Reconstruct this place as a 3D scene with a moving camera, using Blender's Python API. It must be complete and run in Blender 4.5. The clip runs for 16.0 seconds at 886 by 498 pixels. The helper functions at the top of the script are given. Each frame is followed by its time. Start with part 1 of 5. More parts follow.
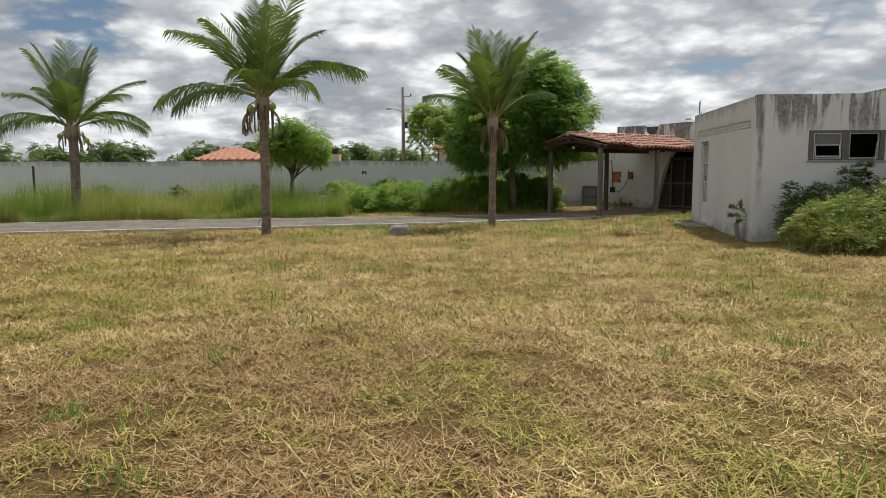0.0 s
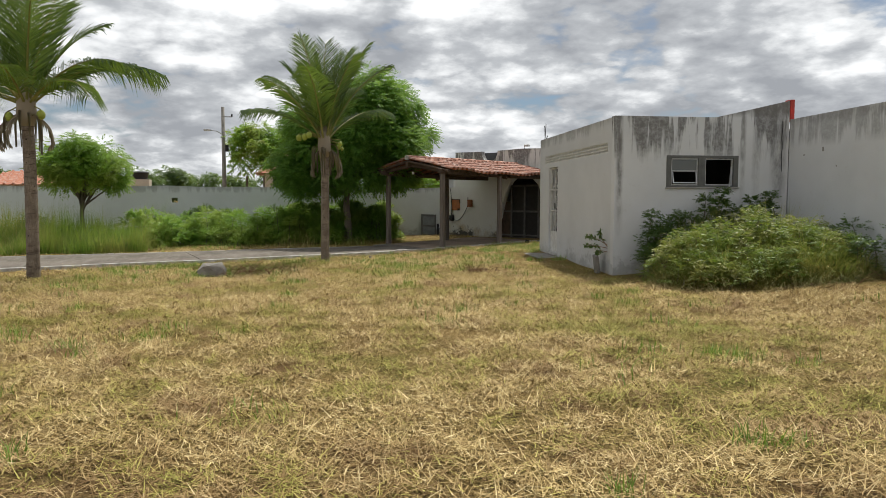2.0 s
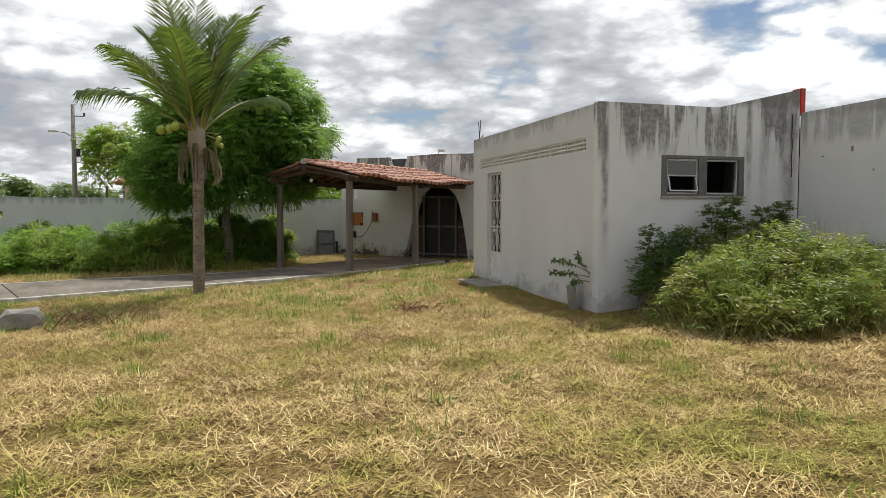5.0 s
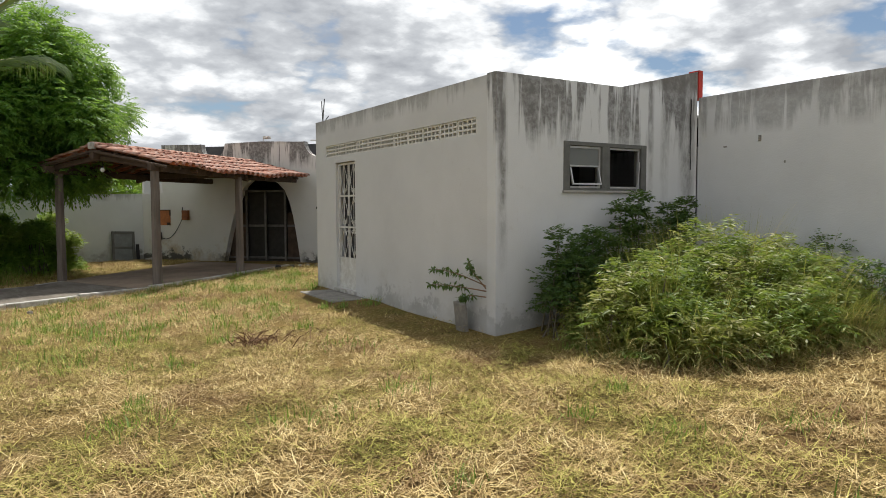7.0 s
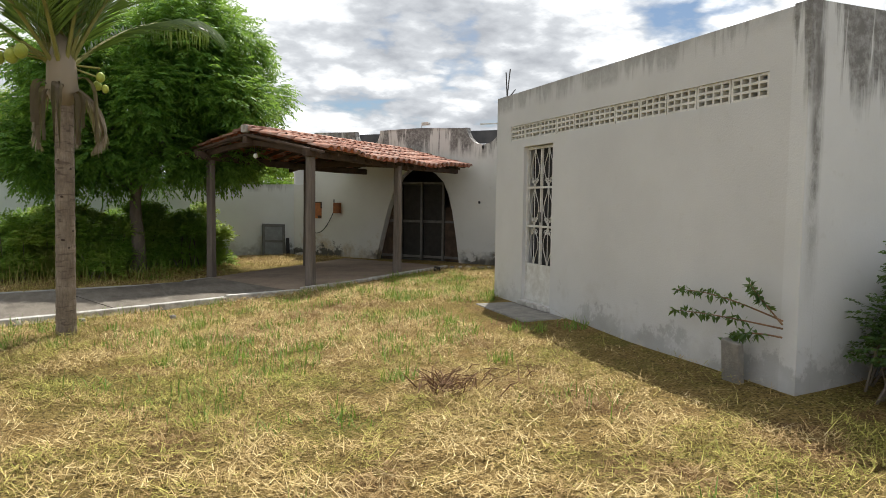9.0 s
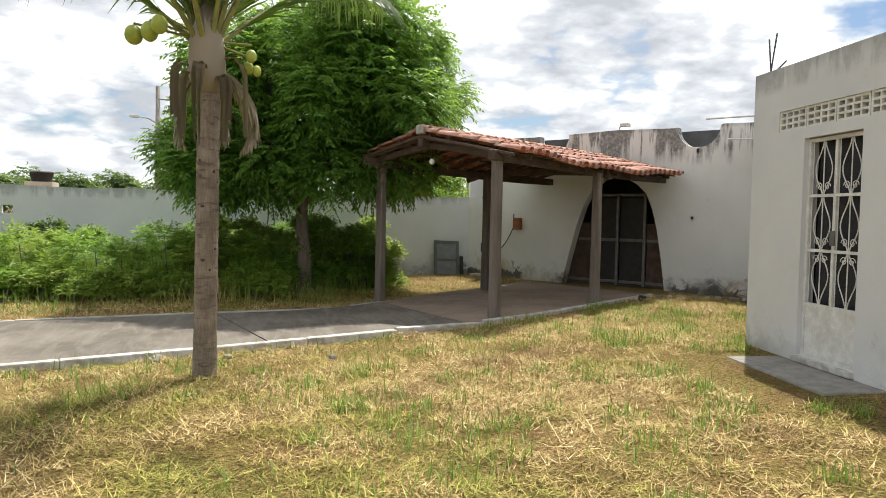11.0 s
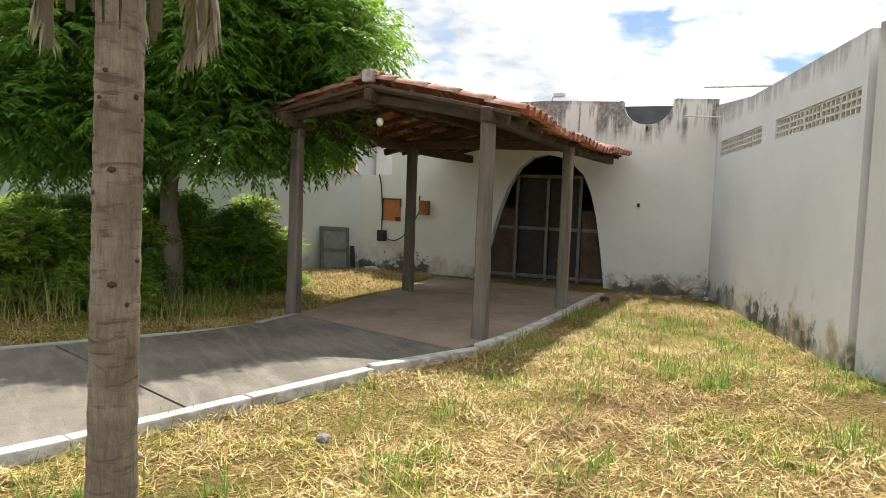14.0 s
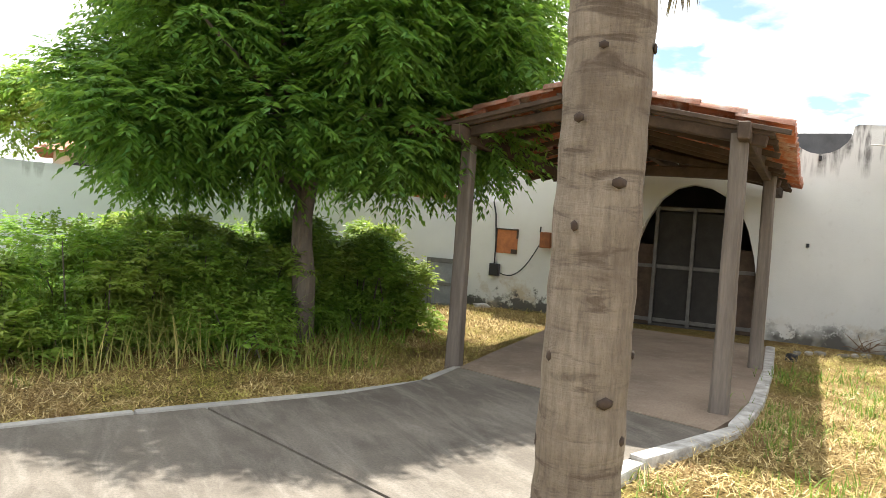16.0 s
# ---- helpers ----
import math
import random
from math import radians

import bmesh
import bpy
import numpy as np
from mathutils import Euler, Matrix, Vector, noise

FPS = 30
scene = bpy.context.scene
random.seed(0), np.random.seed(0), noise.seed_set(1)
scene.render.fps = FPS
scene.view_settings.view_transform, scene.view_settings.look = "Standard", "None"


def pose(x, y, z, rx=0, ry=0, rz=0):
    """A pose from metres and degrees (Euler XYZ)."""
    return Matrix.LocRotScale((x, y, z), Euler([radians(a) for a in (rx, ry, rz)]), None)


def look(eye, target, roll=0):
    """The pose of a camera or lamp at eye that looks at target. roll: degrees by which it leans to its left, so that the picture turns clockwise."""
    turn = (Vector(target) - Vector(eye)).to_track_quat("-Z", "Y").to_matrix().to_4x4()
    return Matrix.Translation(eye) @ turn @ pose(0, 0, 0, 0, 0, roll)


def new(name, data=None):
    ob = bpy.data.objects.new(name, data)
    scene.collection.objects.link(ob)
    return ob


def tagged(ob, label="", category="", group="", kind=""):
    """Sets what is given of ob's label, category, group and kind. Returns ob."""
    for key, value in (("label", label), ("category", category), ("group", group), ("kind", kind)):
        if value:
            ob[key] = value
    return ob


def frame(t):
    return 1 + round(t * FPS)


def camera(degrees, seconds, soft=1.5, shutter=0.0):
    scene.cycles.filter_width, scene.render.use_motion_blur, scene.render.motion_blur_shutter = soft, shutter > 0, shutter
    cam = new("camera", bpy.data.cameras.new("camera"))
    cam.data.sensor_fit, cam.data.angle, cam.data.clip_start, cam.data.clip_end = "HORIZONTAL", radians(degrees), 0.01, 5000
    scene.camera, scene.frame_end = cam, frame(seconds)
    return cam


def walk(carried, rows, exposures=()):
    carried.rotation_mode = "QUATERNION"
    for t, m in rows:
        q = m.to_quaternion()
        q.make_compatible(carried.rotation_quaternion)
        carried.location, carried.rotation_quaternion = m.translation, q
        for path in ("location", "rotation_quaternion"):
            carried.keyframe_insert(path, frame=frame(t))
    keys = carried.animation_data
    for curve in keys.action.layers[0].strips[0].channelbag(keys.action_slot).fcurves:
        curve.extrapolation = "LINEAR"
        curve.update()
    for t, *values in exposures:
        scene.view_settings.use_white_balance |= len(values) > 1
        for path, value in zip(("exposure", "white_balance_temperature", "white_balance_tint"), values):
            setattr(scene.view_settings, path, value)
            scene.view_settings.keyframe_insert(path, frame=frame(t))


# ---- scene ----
cam = camera(64.8, 16.0, 0.8)
METRES, EYE, TILT, LEAN, TURN = 19.5, 1.5, 0.0, 0.0, 0.0
ROWS = [
    (0.0, 0.0, 0.0, 0.0, -0.02, -6.39, 0.13),
    (0.5, 0.005, 0.0297, -0.0002, -0.88, -7.15, -0.51),
    (1.0, 0.007, 0.0621, 0.0003, -6.8, -4.51, 0.15),
    (1.5, 0.0063, 0.0931, -0.001, -6.46, -5.97, 0.28),
    (2.0, 0.0056, 0.1229, -0.0014, -13.82, -4.13, -0.02),
    (2.5, 0.0064, 0.1544, -0.0022, -17.88, -4.23, -0.91),
    (3.0, 0.0088, 0.1869, -0.0026, -21.04, -4.37, -0.98),
    (5.5, 0.0291, 0.3536, -0.0012, -25.15, -2.4, 0.72),
    (6.0, 0.0384, 0.3839, -0.0007, -34.73, -1.56, -0.59),
    (6.5, 0.044, 0.4158, -0.0017, -33.52, -2.68, -1.33),
    (7.0, 0.0498, 0.4473, 0.0002, -38.71, -3.47, 0.24),
    (7.5, 0.0568, 0.4783, 0.0022, -40.6, -3.59, -0.67),
    (8.0, 0.0607, 0.5086, 0.0013, -36.96, -5.76, 0.35),
    (8.5, 0.069, 0.5408, -0.0003, -30.95, -4.81, -0.35),
    (9.0, 0.0779, 0.5733, -0.0017, -27.87, -3.78, -0.78),
    (9.5, 0.0873, 0.6047, -0.0017, -24.78, -2.01, -0.75),
    (12.0, 0.0996, 0.7524, -0.0051, -11.41, -2.89, -0.97),
    (12.5, 0.0907, 0.7831, -0.004, -12.61, -1.03, -1.02),
    (13.0, 0.0807, 0.8116, -0.0042, -15.52, -3.93, -2.63),
    (13.5, 0.0696, 0.8396, -0.0041, -20.56, -3.2, -2.42),
    (14.0, 0.058, 0.8662, -0.0056, -30.18, -3.75, -2.23),
    (14.5, 0.0484, 0.8927, -0.0069, -30.67, -1.5, -2.66),
    (15.0, 0.0357, 0.9181, -0.0074, -29.28, -1.12, -2.35),
    (15.5, 0.0261, 0.9446, -0.0082, -30.97, -2.09, -3.16),
    (16.0, 0.018, 0.9731, -0.0077, -28.01, -1.59, -3.97),
]
EXPO = [(0.0, -0.25), (3.0, -0.1), (5.5, 0.05), (7.5, 0.1), (9.5, 0.33), (12.5, 0.75), (14.5, 0.95), (16.0, 1.45)]
EXPO = [(t, e, 6400, 9) for t, e in EXPO]
walk(cam, [(t, pose(0, 0, EYE, TILT, LEAN, TURN) @ pose(METRES * x, METRES * y, METRES * z, 90 + pitch, roll, yaw)) for t, x, y, z, yaw, pitch, roll in ROWS], EXPO)

# ---------------- world, sun ----------------
SUN_DIR = Vector((0.60, 0.76, 1.84)).normalized()
world = bpy.data.worlds.new("world")
scene.world = world
world.use_nodes = True
wn, wl = world.node_tree.nodes, world.node_tree.links
wn.clear()
w_out = wn.new("ShaderNodeOutputWorld")
w_bg = wn.new("ShaderNodeBackground")
w_sky = wn.new("ShaderNodeTexSky")
w_sky.sky_type = 'NISHITA'
w_sky.sun_disc = False
w_sky.sun_elevation = math.asin(SUN_DIR.z)
w_sky.sun_rotation = math.atan2(SUN_DIR.x, SUN_DIR.y)
w_bg.inputs["Strength"].default_value = 0.075
# broken cumulus cover: flattened direction, two noises
w_tc = wn.new("ShaderNodeTexCoord")
w_sep = wn.new("ShaderNodeSeparateXYZ")
wl.new(w_tc.outputs["Generated"], w_sep.inputs[0])


def wmath(op, a, b=None):
    n = wn.new("ShaderNodeMath")
    n.operation = op
    for i, v in enumerate((a, b)):
        if v is None:
            continue
        if isinstance(v, (int, float)):
            n.inputs[i].default_value = v
        else:
            wl.new(v, n.inputs[i])
    return n.outputs[0]


# cloud deck seen in perspective: the direction met with a flat layer overhead
w_comb = wn.new("ShaderNodeCombineXYZ")
w_den = wmath('ADD', wmath('MAXIMUM', w_sep.outputs["Z"], 0.0), 0.34)
wl.new(wmath('DIVIDE', w_sep.outputs["X"], w_den), w_comb.inputs[0])
wl.new(wmath('DIVIDE', w_sep.outputs["Y"], w_den), w_comb.inputs[1])
wl.new(wmath('MULTIPLY', w_sep.outputs["Z"], 2.4), w_comb.inputs[2])


def wnoise(scale, detail, rough, off):
    m = wn.new("ShaderNodeMapping")
    m.inputs["Location"].default_value = off
    wl.new(w_comb.outputs[0], m.inputs["Vector"])
    n = wn.new("ShaderNodeTexNoise")
    n.inputs["Scale"].default_value = scale
    n.inputs["Detail"].default_value = detail
    n.inputs["Roughness"].default_value = rough
    wl.new(m.outputs[0], n.inputs["Vector"])
    return n.outputs["Fac"]


def wramp(fac, stops):
    r = wn.new("ShaderNodeValToRGB")
    e = r.color_ramp.elements
    while len(e) < len(stops):
        e.new(0.5)
    for el, (p, c) in zip(e, stops):
        el.position = p
        el.color = (*c, 1)
    wl.new(fac, r.inputs[0])
    return r.outputs[0]


def wpuffs(scale, off, warp):
    """Rounded billows: cells bent by noise, high in the middle of each."""
    m = wn.new("ShaderNodeMapping")
    m.inputs["Location"].default_value = off
    wl.new(w_comb.outputs[0], m.inputs["Vector"])
    bend = wn.new("ShaderNodeVectorMath")
    bend.operation = 'MULTIPLY_ADD'
    nz = wn.new("ShaderNodeTexNoise")
    nz.inputs["Scale"].default_value = scale * 1.3
    nz.inputs["Detail"].default_value = 5
    wl.new(m.outputs[0], nz.inputs["Vector"])
    wl.new(nz.outputs["Color"], bend.inputs[0])
    bend.inputs[1].default_value = (warp, warp, warp)
    wl.new(m.outputs[0], bend.inputs[2])
    v = wn.new("ShaderNodeTexVoronoi")
    v.feature = 'SMOOTH_F1'
    v.inputs["Scale"].default_value = scale
    v.inputs["Smoothness"].default_value = 0.25
    wl.new(bend.outputs[0], v.inputs["Vector"])
    return wmath('SUBTRACT', 1.0, v.outputs["Distance"])


w_mass = wnoise(1.05, 8, 0.55, (3.1, 1.7, 0))
w_lump = wmath('ADD', wmath('MULTIPLY', wpuffs(3.2, (0.7, 2.2, 0), 0.40), 0.55), wmath('MULTIPLY', wpuffs(8.0, (4.1, 0.3, 1), 0.2), 0.45))
w_body = wmath('ADD', wmath('MULTIPLY', w_mass, 0.76), wmath('MULTIPLY', w_lump, 0.24))
cover = wramp(w_body, [(0.375, (0, 0, 0)), (0.43, (1, 1, 1))])
w_tone = wmath('ADD', wmath('MULTIPLY', wnoise(2.3, 9, 0.58, (0.4, 5.2, 2.0)), 0.70), wmath('MULTIPLY', w_lump, 0.30))
shade = wramp(w_tone, [(0.40, (5.6, 5.8, 6.2)), (0.48, (8.2, 8.4, 8.7)), (0.535, (12.5, 12.6, 12.7)), (0.60, (18.0, 18.0, 17.9))])
w_mix = wn.new("ShaderNodeMix")
w_mix.data_type = 'RGBA'
wl.new(cover, w_mix.inputs[0])
w_blue = wn.new("ShaderNodeMix")
w_blue.data_type = 'RGBA'
w_blue.blend_type = 'MULTIPLY'
w_blue.inputs[0].default_value = 1.0
wl.new(w_sky.outputs[0], w_blue.inputs[6])
w_blue.inputs[7].default_value = (0.9, 0.95, 1.0, 1)
wl.new(w_blue.outputs[2], w_mix.inputs[6])
wl.new(shade, w_mix.inputs[7])
wl.new(w_mix.outputs[2], w_bg.inputs["Color"])
wl.new(w_bg.outputs[0], w_out.inputs[0])

sun = new("sun", bpy.data.lights.new("sun", 'SUN'))
sun.data.energy = 5.0
sun.data.angle = radians(0.6)
sun.data.color = (1.0, 0.95, 0.86)
sun.matrix_world = look(SUN_DIR * 60, (0, 0, 0))

# ---------------- materials ----------------


class NT:
    """A small node builder."""

    def __init__(self, name):
        self.m = bpy.data.materials.new(name)
        self.m.use_nodes = True
        self.n, self.l = self.m.node_tree.nodes, self.m.node_tree.links
        self.b = self.n["Principled BSDF"]
        self.tc = self.n.new("ShaderNodeTexCoord")
        self.pos = self.n.new("ShaderNodeNewGeometry")

    def put(self, v, sock):
        if isinstance(v, (int, float)):
            sock.default_value = v
        elif isinstance(v, (tuple, list)):
            sock.default_value = (*v, 1) if len(v) == 3 and sock.type == 'RGBA' else v
        else:
            self.l.new(v, sock)

    def noise(self, scale, detail=4, rough=0.55, stretch=(1, 1, 1), world=True, dist=0.0):
        mp = self.n.new("ShaderNodeMapping")
        mp.inputs["Scale"].default_value = stretch
        self.l.new(self.pos.outputs["Position"] if world else self.tc.outputs["Object"], mp.inputs["Vector"])
        t = self.n.new("ShaderNodeTexNoise")
        t.inputs["Scale"].default_value = scale
        t.inputs["Detail"].default_value = detail
        t.inputs["Roughness"].default_value = rough
        t.inputs["Distortion"].default_value = dist
        self.l.new(mp.outputs[0], t.inputs["Vector"])
        return t.outputs["Fac"]

    def ramp(self, fac, stops):
        r = self.n.new("ShaderNodeValToRGB")
        e = r.color_ramp.elements
        while len(e) < len(stops):
            e.new(0.5)
        for el, (p, c) in zip(e, stops):
            el.position = p
            el.color = (c, c, c, 1) if isinstance(c, (int, float)) else (*c, 1)
        self.l.new(fac, r.inputs[0])
        return r.outputs[0]

    def mix(self, fac, a, b, mode='MIX'):
        n = self.n.new("ShaderNodeMix")
        n.data_type = 'RGBA'
        n.blend_type = mode
        self.put(fac, n.inputs[0])
        self.put(a, n.inputs[6])
        self.put(b, n.inputs[7])
        return n.outputs[2]

    def math(self, op, a, b=0.0):
        n = self.n.new("ShaderNodeMath")
        n.operation = op
        self.put(a, n.inputs[0])
        self.put(b, n.inputs[1])
        return n.outputs[0]

    def z(self):
        s = self.n.new("ShaderNodeSeparateXYZ")
        self.l.new(self.pos.outputs["Position"], s.inputs[0])
        return s.outputs["Z"]

    def band(self, v, a, b):
        n = self.n.new("ShaderNodeMapRange")
        n.inputs["From Min"].default_value = a
        n.inputs["From Max"].default_value = b
        self.l.new(v, n.inputs["Value"])
        return n.outputs[0]

    def island(self):
        return self.pos.outputs["Random Per Island"]

    def rand(self):
        return self.n.new("ShaderNodeObjectInfo").outputs["Random"]

    def done(self, color, rough=0.8, bump=None, strength=0.3, dist=0.02, metal=0.0, spec=0.3):
        self.put(color, self.b.inputs["Base Color"])
        self.put(rough, self.b.inputs["Roughness"])
        self.put(metal, self.b.inputs["Metallic"])
        self.put(spec, self.b.inputs["Specular IOR Level"])
        if bump is not None:
            bn = self.n.new("ShaderNodeBump")
            bn.inputs["Strength"].default_value = strength
            bn.inputs["Distance"].default_value = dist
            self.l.new(bump, bn.inputs["Height"])
            self.l.new(bn.outputs[0], self.b.inputs["Normal"])
        return self.m


def two_tone(name, a, b, scale=3, fine=40, rough=0.8, strength=0.3, dist=0.01, stretch=(1, 1, 1), metal=0.0, spec=0.3, world=True, vary=0.0):
    k = NT(name)
    c = k.mix(k.ramp(k.noise(scale, 5, 0.6, stretch, world), [(0.35, 0.0), (0.65, 1.0)]), a, b)
    f = k.noise(fine, 4, 0.6, stretch, world)
    c = k.mix(k.ramp(f, [(0.3, 0.45), (0.7, 0.0)]), c, tuple(x * 0.55 for x in a))
    if vary:
        c = k.mix(k.math('MULTIPLY', k.rand(), vary), c, tuple(x * 0.45 for x in b))
    return k.done(c, rough, f, strength, dist, metal, spec)


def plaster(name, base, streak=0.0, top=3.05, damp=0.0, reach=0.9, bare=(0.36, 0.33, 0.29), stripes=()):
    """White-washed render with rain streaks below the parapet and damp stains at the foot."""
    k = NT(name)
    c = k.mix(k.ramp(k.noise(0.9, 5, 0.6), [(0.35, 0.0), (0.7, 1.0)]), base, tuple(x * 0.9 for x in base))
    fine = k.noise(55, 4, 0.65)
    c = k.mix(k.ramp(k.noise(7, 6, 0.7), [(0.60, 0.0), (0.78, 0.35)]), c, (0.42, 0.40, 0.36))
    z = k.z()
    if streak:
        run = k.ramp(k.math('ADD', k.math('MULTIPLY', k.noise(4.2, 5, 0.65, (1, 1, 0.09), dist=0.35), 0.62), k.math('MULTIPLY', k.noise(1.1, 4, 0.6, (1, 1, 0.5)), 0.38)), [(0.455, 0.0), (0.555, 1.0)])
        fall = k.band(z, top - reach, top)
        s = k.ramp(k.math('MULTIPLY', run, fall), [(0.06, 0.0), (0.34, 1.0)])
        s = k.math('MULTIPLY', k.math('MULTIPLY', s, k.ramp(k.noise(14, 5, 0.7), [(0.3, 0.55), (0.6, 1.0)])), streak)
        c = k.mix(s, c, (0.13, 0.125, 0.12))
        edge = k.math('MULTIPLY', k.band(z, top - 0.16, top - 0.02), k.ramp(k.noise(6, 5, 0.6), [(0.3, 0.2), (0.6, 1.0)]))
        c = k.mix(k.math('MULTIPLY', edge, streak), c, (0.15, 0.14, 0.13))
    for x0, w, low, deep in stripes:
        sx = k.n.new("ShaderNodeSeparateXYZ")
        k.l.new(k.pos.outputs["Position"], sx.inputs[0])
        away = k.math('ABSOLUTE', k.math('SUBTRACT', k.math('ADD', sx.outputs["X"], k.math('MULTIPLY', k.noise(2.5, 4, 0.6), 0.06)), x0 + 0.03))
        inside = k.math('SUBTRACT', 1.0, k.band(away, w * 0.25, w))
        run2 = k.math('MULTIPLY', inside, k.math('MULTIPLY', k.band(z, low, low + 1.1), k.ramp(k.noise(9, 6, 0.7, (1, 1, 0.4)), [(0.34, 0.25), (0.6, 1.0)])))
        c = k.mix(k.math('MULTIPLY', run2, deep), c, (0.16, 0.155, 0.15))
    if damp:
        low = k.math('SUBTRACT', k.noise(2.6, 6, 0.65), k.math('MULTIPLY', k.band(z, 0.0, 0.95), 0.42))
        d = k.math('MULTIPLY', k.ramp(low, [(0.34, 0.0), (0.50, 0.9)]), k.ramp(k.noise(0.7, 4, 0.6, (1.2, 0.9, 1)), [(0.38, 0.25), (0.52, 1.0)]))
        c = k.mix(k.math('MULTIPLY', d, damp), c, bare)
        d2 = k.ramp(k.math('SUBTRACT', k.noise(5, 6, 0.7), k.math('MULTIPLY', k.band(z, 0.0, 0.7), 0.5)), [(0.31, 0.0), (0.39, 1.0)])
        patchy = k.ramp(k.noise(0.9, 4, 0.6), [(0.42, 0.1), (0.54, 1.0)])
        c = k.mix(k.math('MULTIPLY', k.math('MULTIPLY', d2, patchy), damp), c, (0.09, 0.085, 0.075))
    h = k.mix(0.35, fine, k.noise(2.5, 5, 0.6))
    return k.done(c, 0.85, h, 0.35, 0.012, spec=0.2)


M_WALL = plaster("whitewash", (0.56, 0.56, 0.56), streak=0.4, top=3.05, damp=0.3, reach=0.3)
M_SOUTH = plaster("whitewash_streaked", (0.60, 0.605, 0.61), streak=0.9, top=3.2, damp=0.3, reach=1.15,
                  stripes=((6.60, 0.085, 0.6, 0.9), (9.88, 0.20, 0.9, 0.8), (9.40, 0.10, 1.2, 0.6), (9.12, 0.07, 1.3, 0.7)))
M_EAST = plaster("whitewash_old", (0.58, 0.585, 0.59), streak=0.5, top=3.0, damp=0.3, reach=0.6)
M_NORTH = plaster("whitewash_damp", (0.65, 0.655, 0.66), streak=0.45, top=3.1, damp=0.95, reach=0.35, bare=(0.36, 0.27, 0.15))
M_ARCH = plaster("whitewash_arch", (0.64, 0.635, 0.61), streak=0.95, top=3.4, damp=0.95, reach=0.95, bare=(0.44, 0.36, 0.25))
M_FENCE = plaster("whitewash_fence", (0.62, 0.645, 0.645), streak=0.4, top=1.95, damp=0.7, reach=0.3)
k = NT("concrete_drive")
c = k.mix(k.ramp(k.noise(0.8, 5, 0.65), [(0.35, 0.0), (0.65, 1.0)]), (0.19, 0.165, 0.135), (0.10, 0.085, 0.07))
c = k.mix(k.ramp(k.noise(2.2, 6, 0.7, (2.5, 0.5, 1), dist=0.5), [(0.46, 0.0), (0.66, 0.6)]), c, (0.26, 0.235, 0.20))
fine = k.noise(60, 5, 0.7)
c = k.mix(k.ramp(fine, [(0.3, 0.5), (0.6, 0.0)]), c, (0.07, 0.064, 0.055))
M_CONC = k.done(c, 0.9, fine, 0.35, 0.012, spec=0.2)
k = NT("cement_floor")
c = k.mix(k.ramp(k.noise(0.9, 5, 0.6), [(0.35, 0.0), (0.65, 1.0)]), (0.32, 0.245, 0.185), (0.20, 0.15, 0.112))
fine = k.noise(50, 5, 0.7)
c = k.mix(k.ramp(k.noise(5, 6, 0.7), [(0.5, 0.0), (0.7, 0.6)]), c, (0.34, 0.28, 0.215))
M_FLOORCP = k.done(k.mix(k.ramp(fine, [(0.3, 0.4), (0.6, 0.0)]), c, (0.09, 0.07, 0.055)), 0.9, fine, 0.3, 0.01, spec=0.2)
M_KERB = two_tone("limewashed_kerb", (0.62, 0.60, 0.57), (0.27, 0.25, 0.22), 7, 30, 0.85, 0.5, 0.02)
M_SLAB = two_tone("old_cement", (0.42, 0.40, 0.36), (0.28, 0.27, 0.25), 3, 50, 0.9, 0.4, 0.015)
# dark colour shared by ceiling, floor and walls inside the building
M_DARKROOM = two_tone("dark_indoor_plaster", (0.10, 0.095, 0.09), (0.06, 0.058, 0.055), 2, 30, 0.95)
M_WOOD = two_tone("weathered_timber", (0.22, 0.185, 0.16), (0.11, 0.09, 0.076), 9, 60, 0.85, 0.6, 0.01, (1, 1, 0.12), world=False, vary=0.35)
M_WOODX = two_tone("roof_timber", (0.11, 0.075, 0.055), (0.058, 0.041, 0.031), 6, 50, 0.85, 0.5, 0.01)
M_GREYFRAME = two_tone("grey_frame_paint", (0.15, 0.15, 0.14), (0.10, 0.10, 0.095), 6, 60, 0.7)
M_ALU = two_tone("dull_aluminium", (0.62, 0.62, 0.62), (0.45, 0.45, 0.45), 8, 80, 0.45, 0.1, 0.003, metal=0.6)
M_IRONWHITE = two_tone("white_painted_iron", (0.72, 0.72, 0.70), (0.52, 0.50, 0.46), 8, 60, 0.5, 0.2, 0.003)
M_GATE = two_tone("grey_gate_paint", (0.17, 0.16, 0.15), (0.10, 0.095, 0.09), 6, 60, 0.6)
M_RED = two_tone("red_paint", (0.55, 0.05, 0.04), (0.36, 0.05, 0.04), 5, 60, 0.7)
M_DARKMETAL = two_tone("dark_sheet", (0.10, 0.10, 0.105), (0.06, 0.06, 0.065), 4, 60, 0.6)
M_BULB = two_tone("white_lamp_glass", (0.82, 0.82, 0.8), (0.75, 0.75, 0.72), 8, 60, 0.25)
M_RUST = two_tone("rusty_brown_paint", (0.34, 0.13, 0.05), (0.20, 0.08, 0.04), 9, 60, 0.8)
M_BRICKBOX = two_tone("orange_clay", (0.50, 0.19, 0.07), (0.34, 0.13, 0.06), 12, 60, 0.85)
# also colours the sheet that gives the dark behind the door grille
M_BLACK = two_tone("black_plastic_and_dark_gap", (0.035, 0.035, 0.04), (0.02, 0.02, 0.022), 6, 60, 0.5)
# near-black even colour for the gate's infill boards
M_GATEBOARD = two_tone("near_black_board", (0.04, 0.036, 0.033), (0.025, 0.023, 0.021), 6, 60, 0.7)
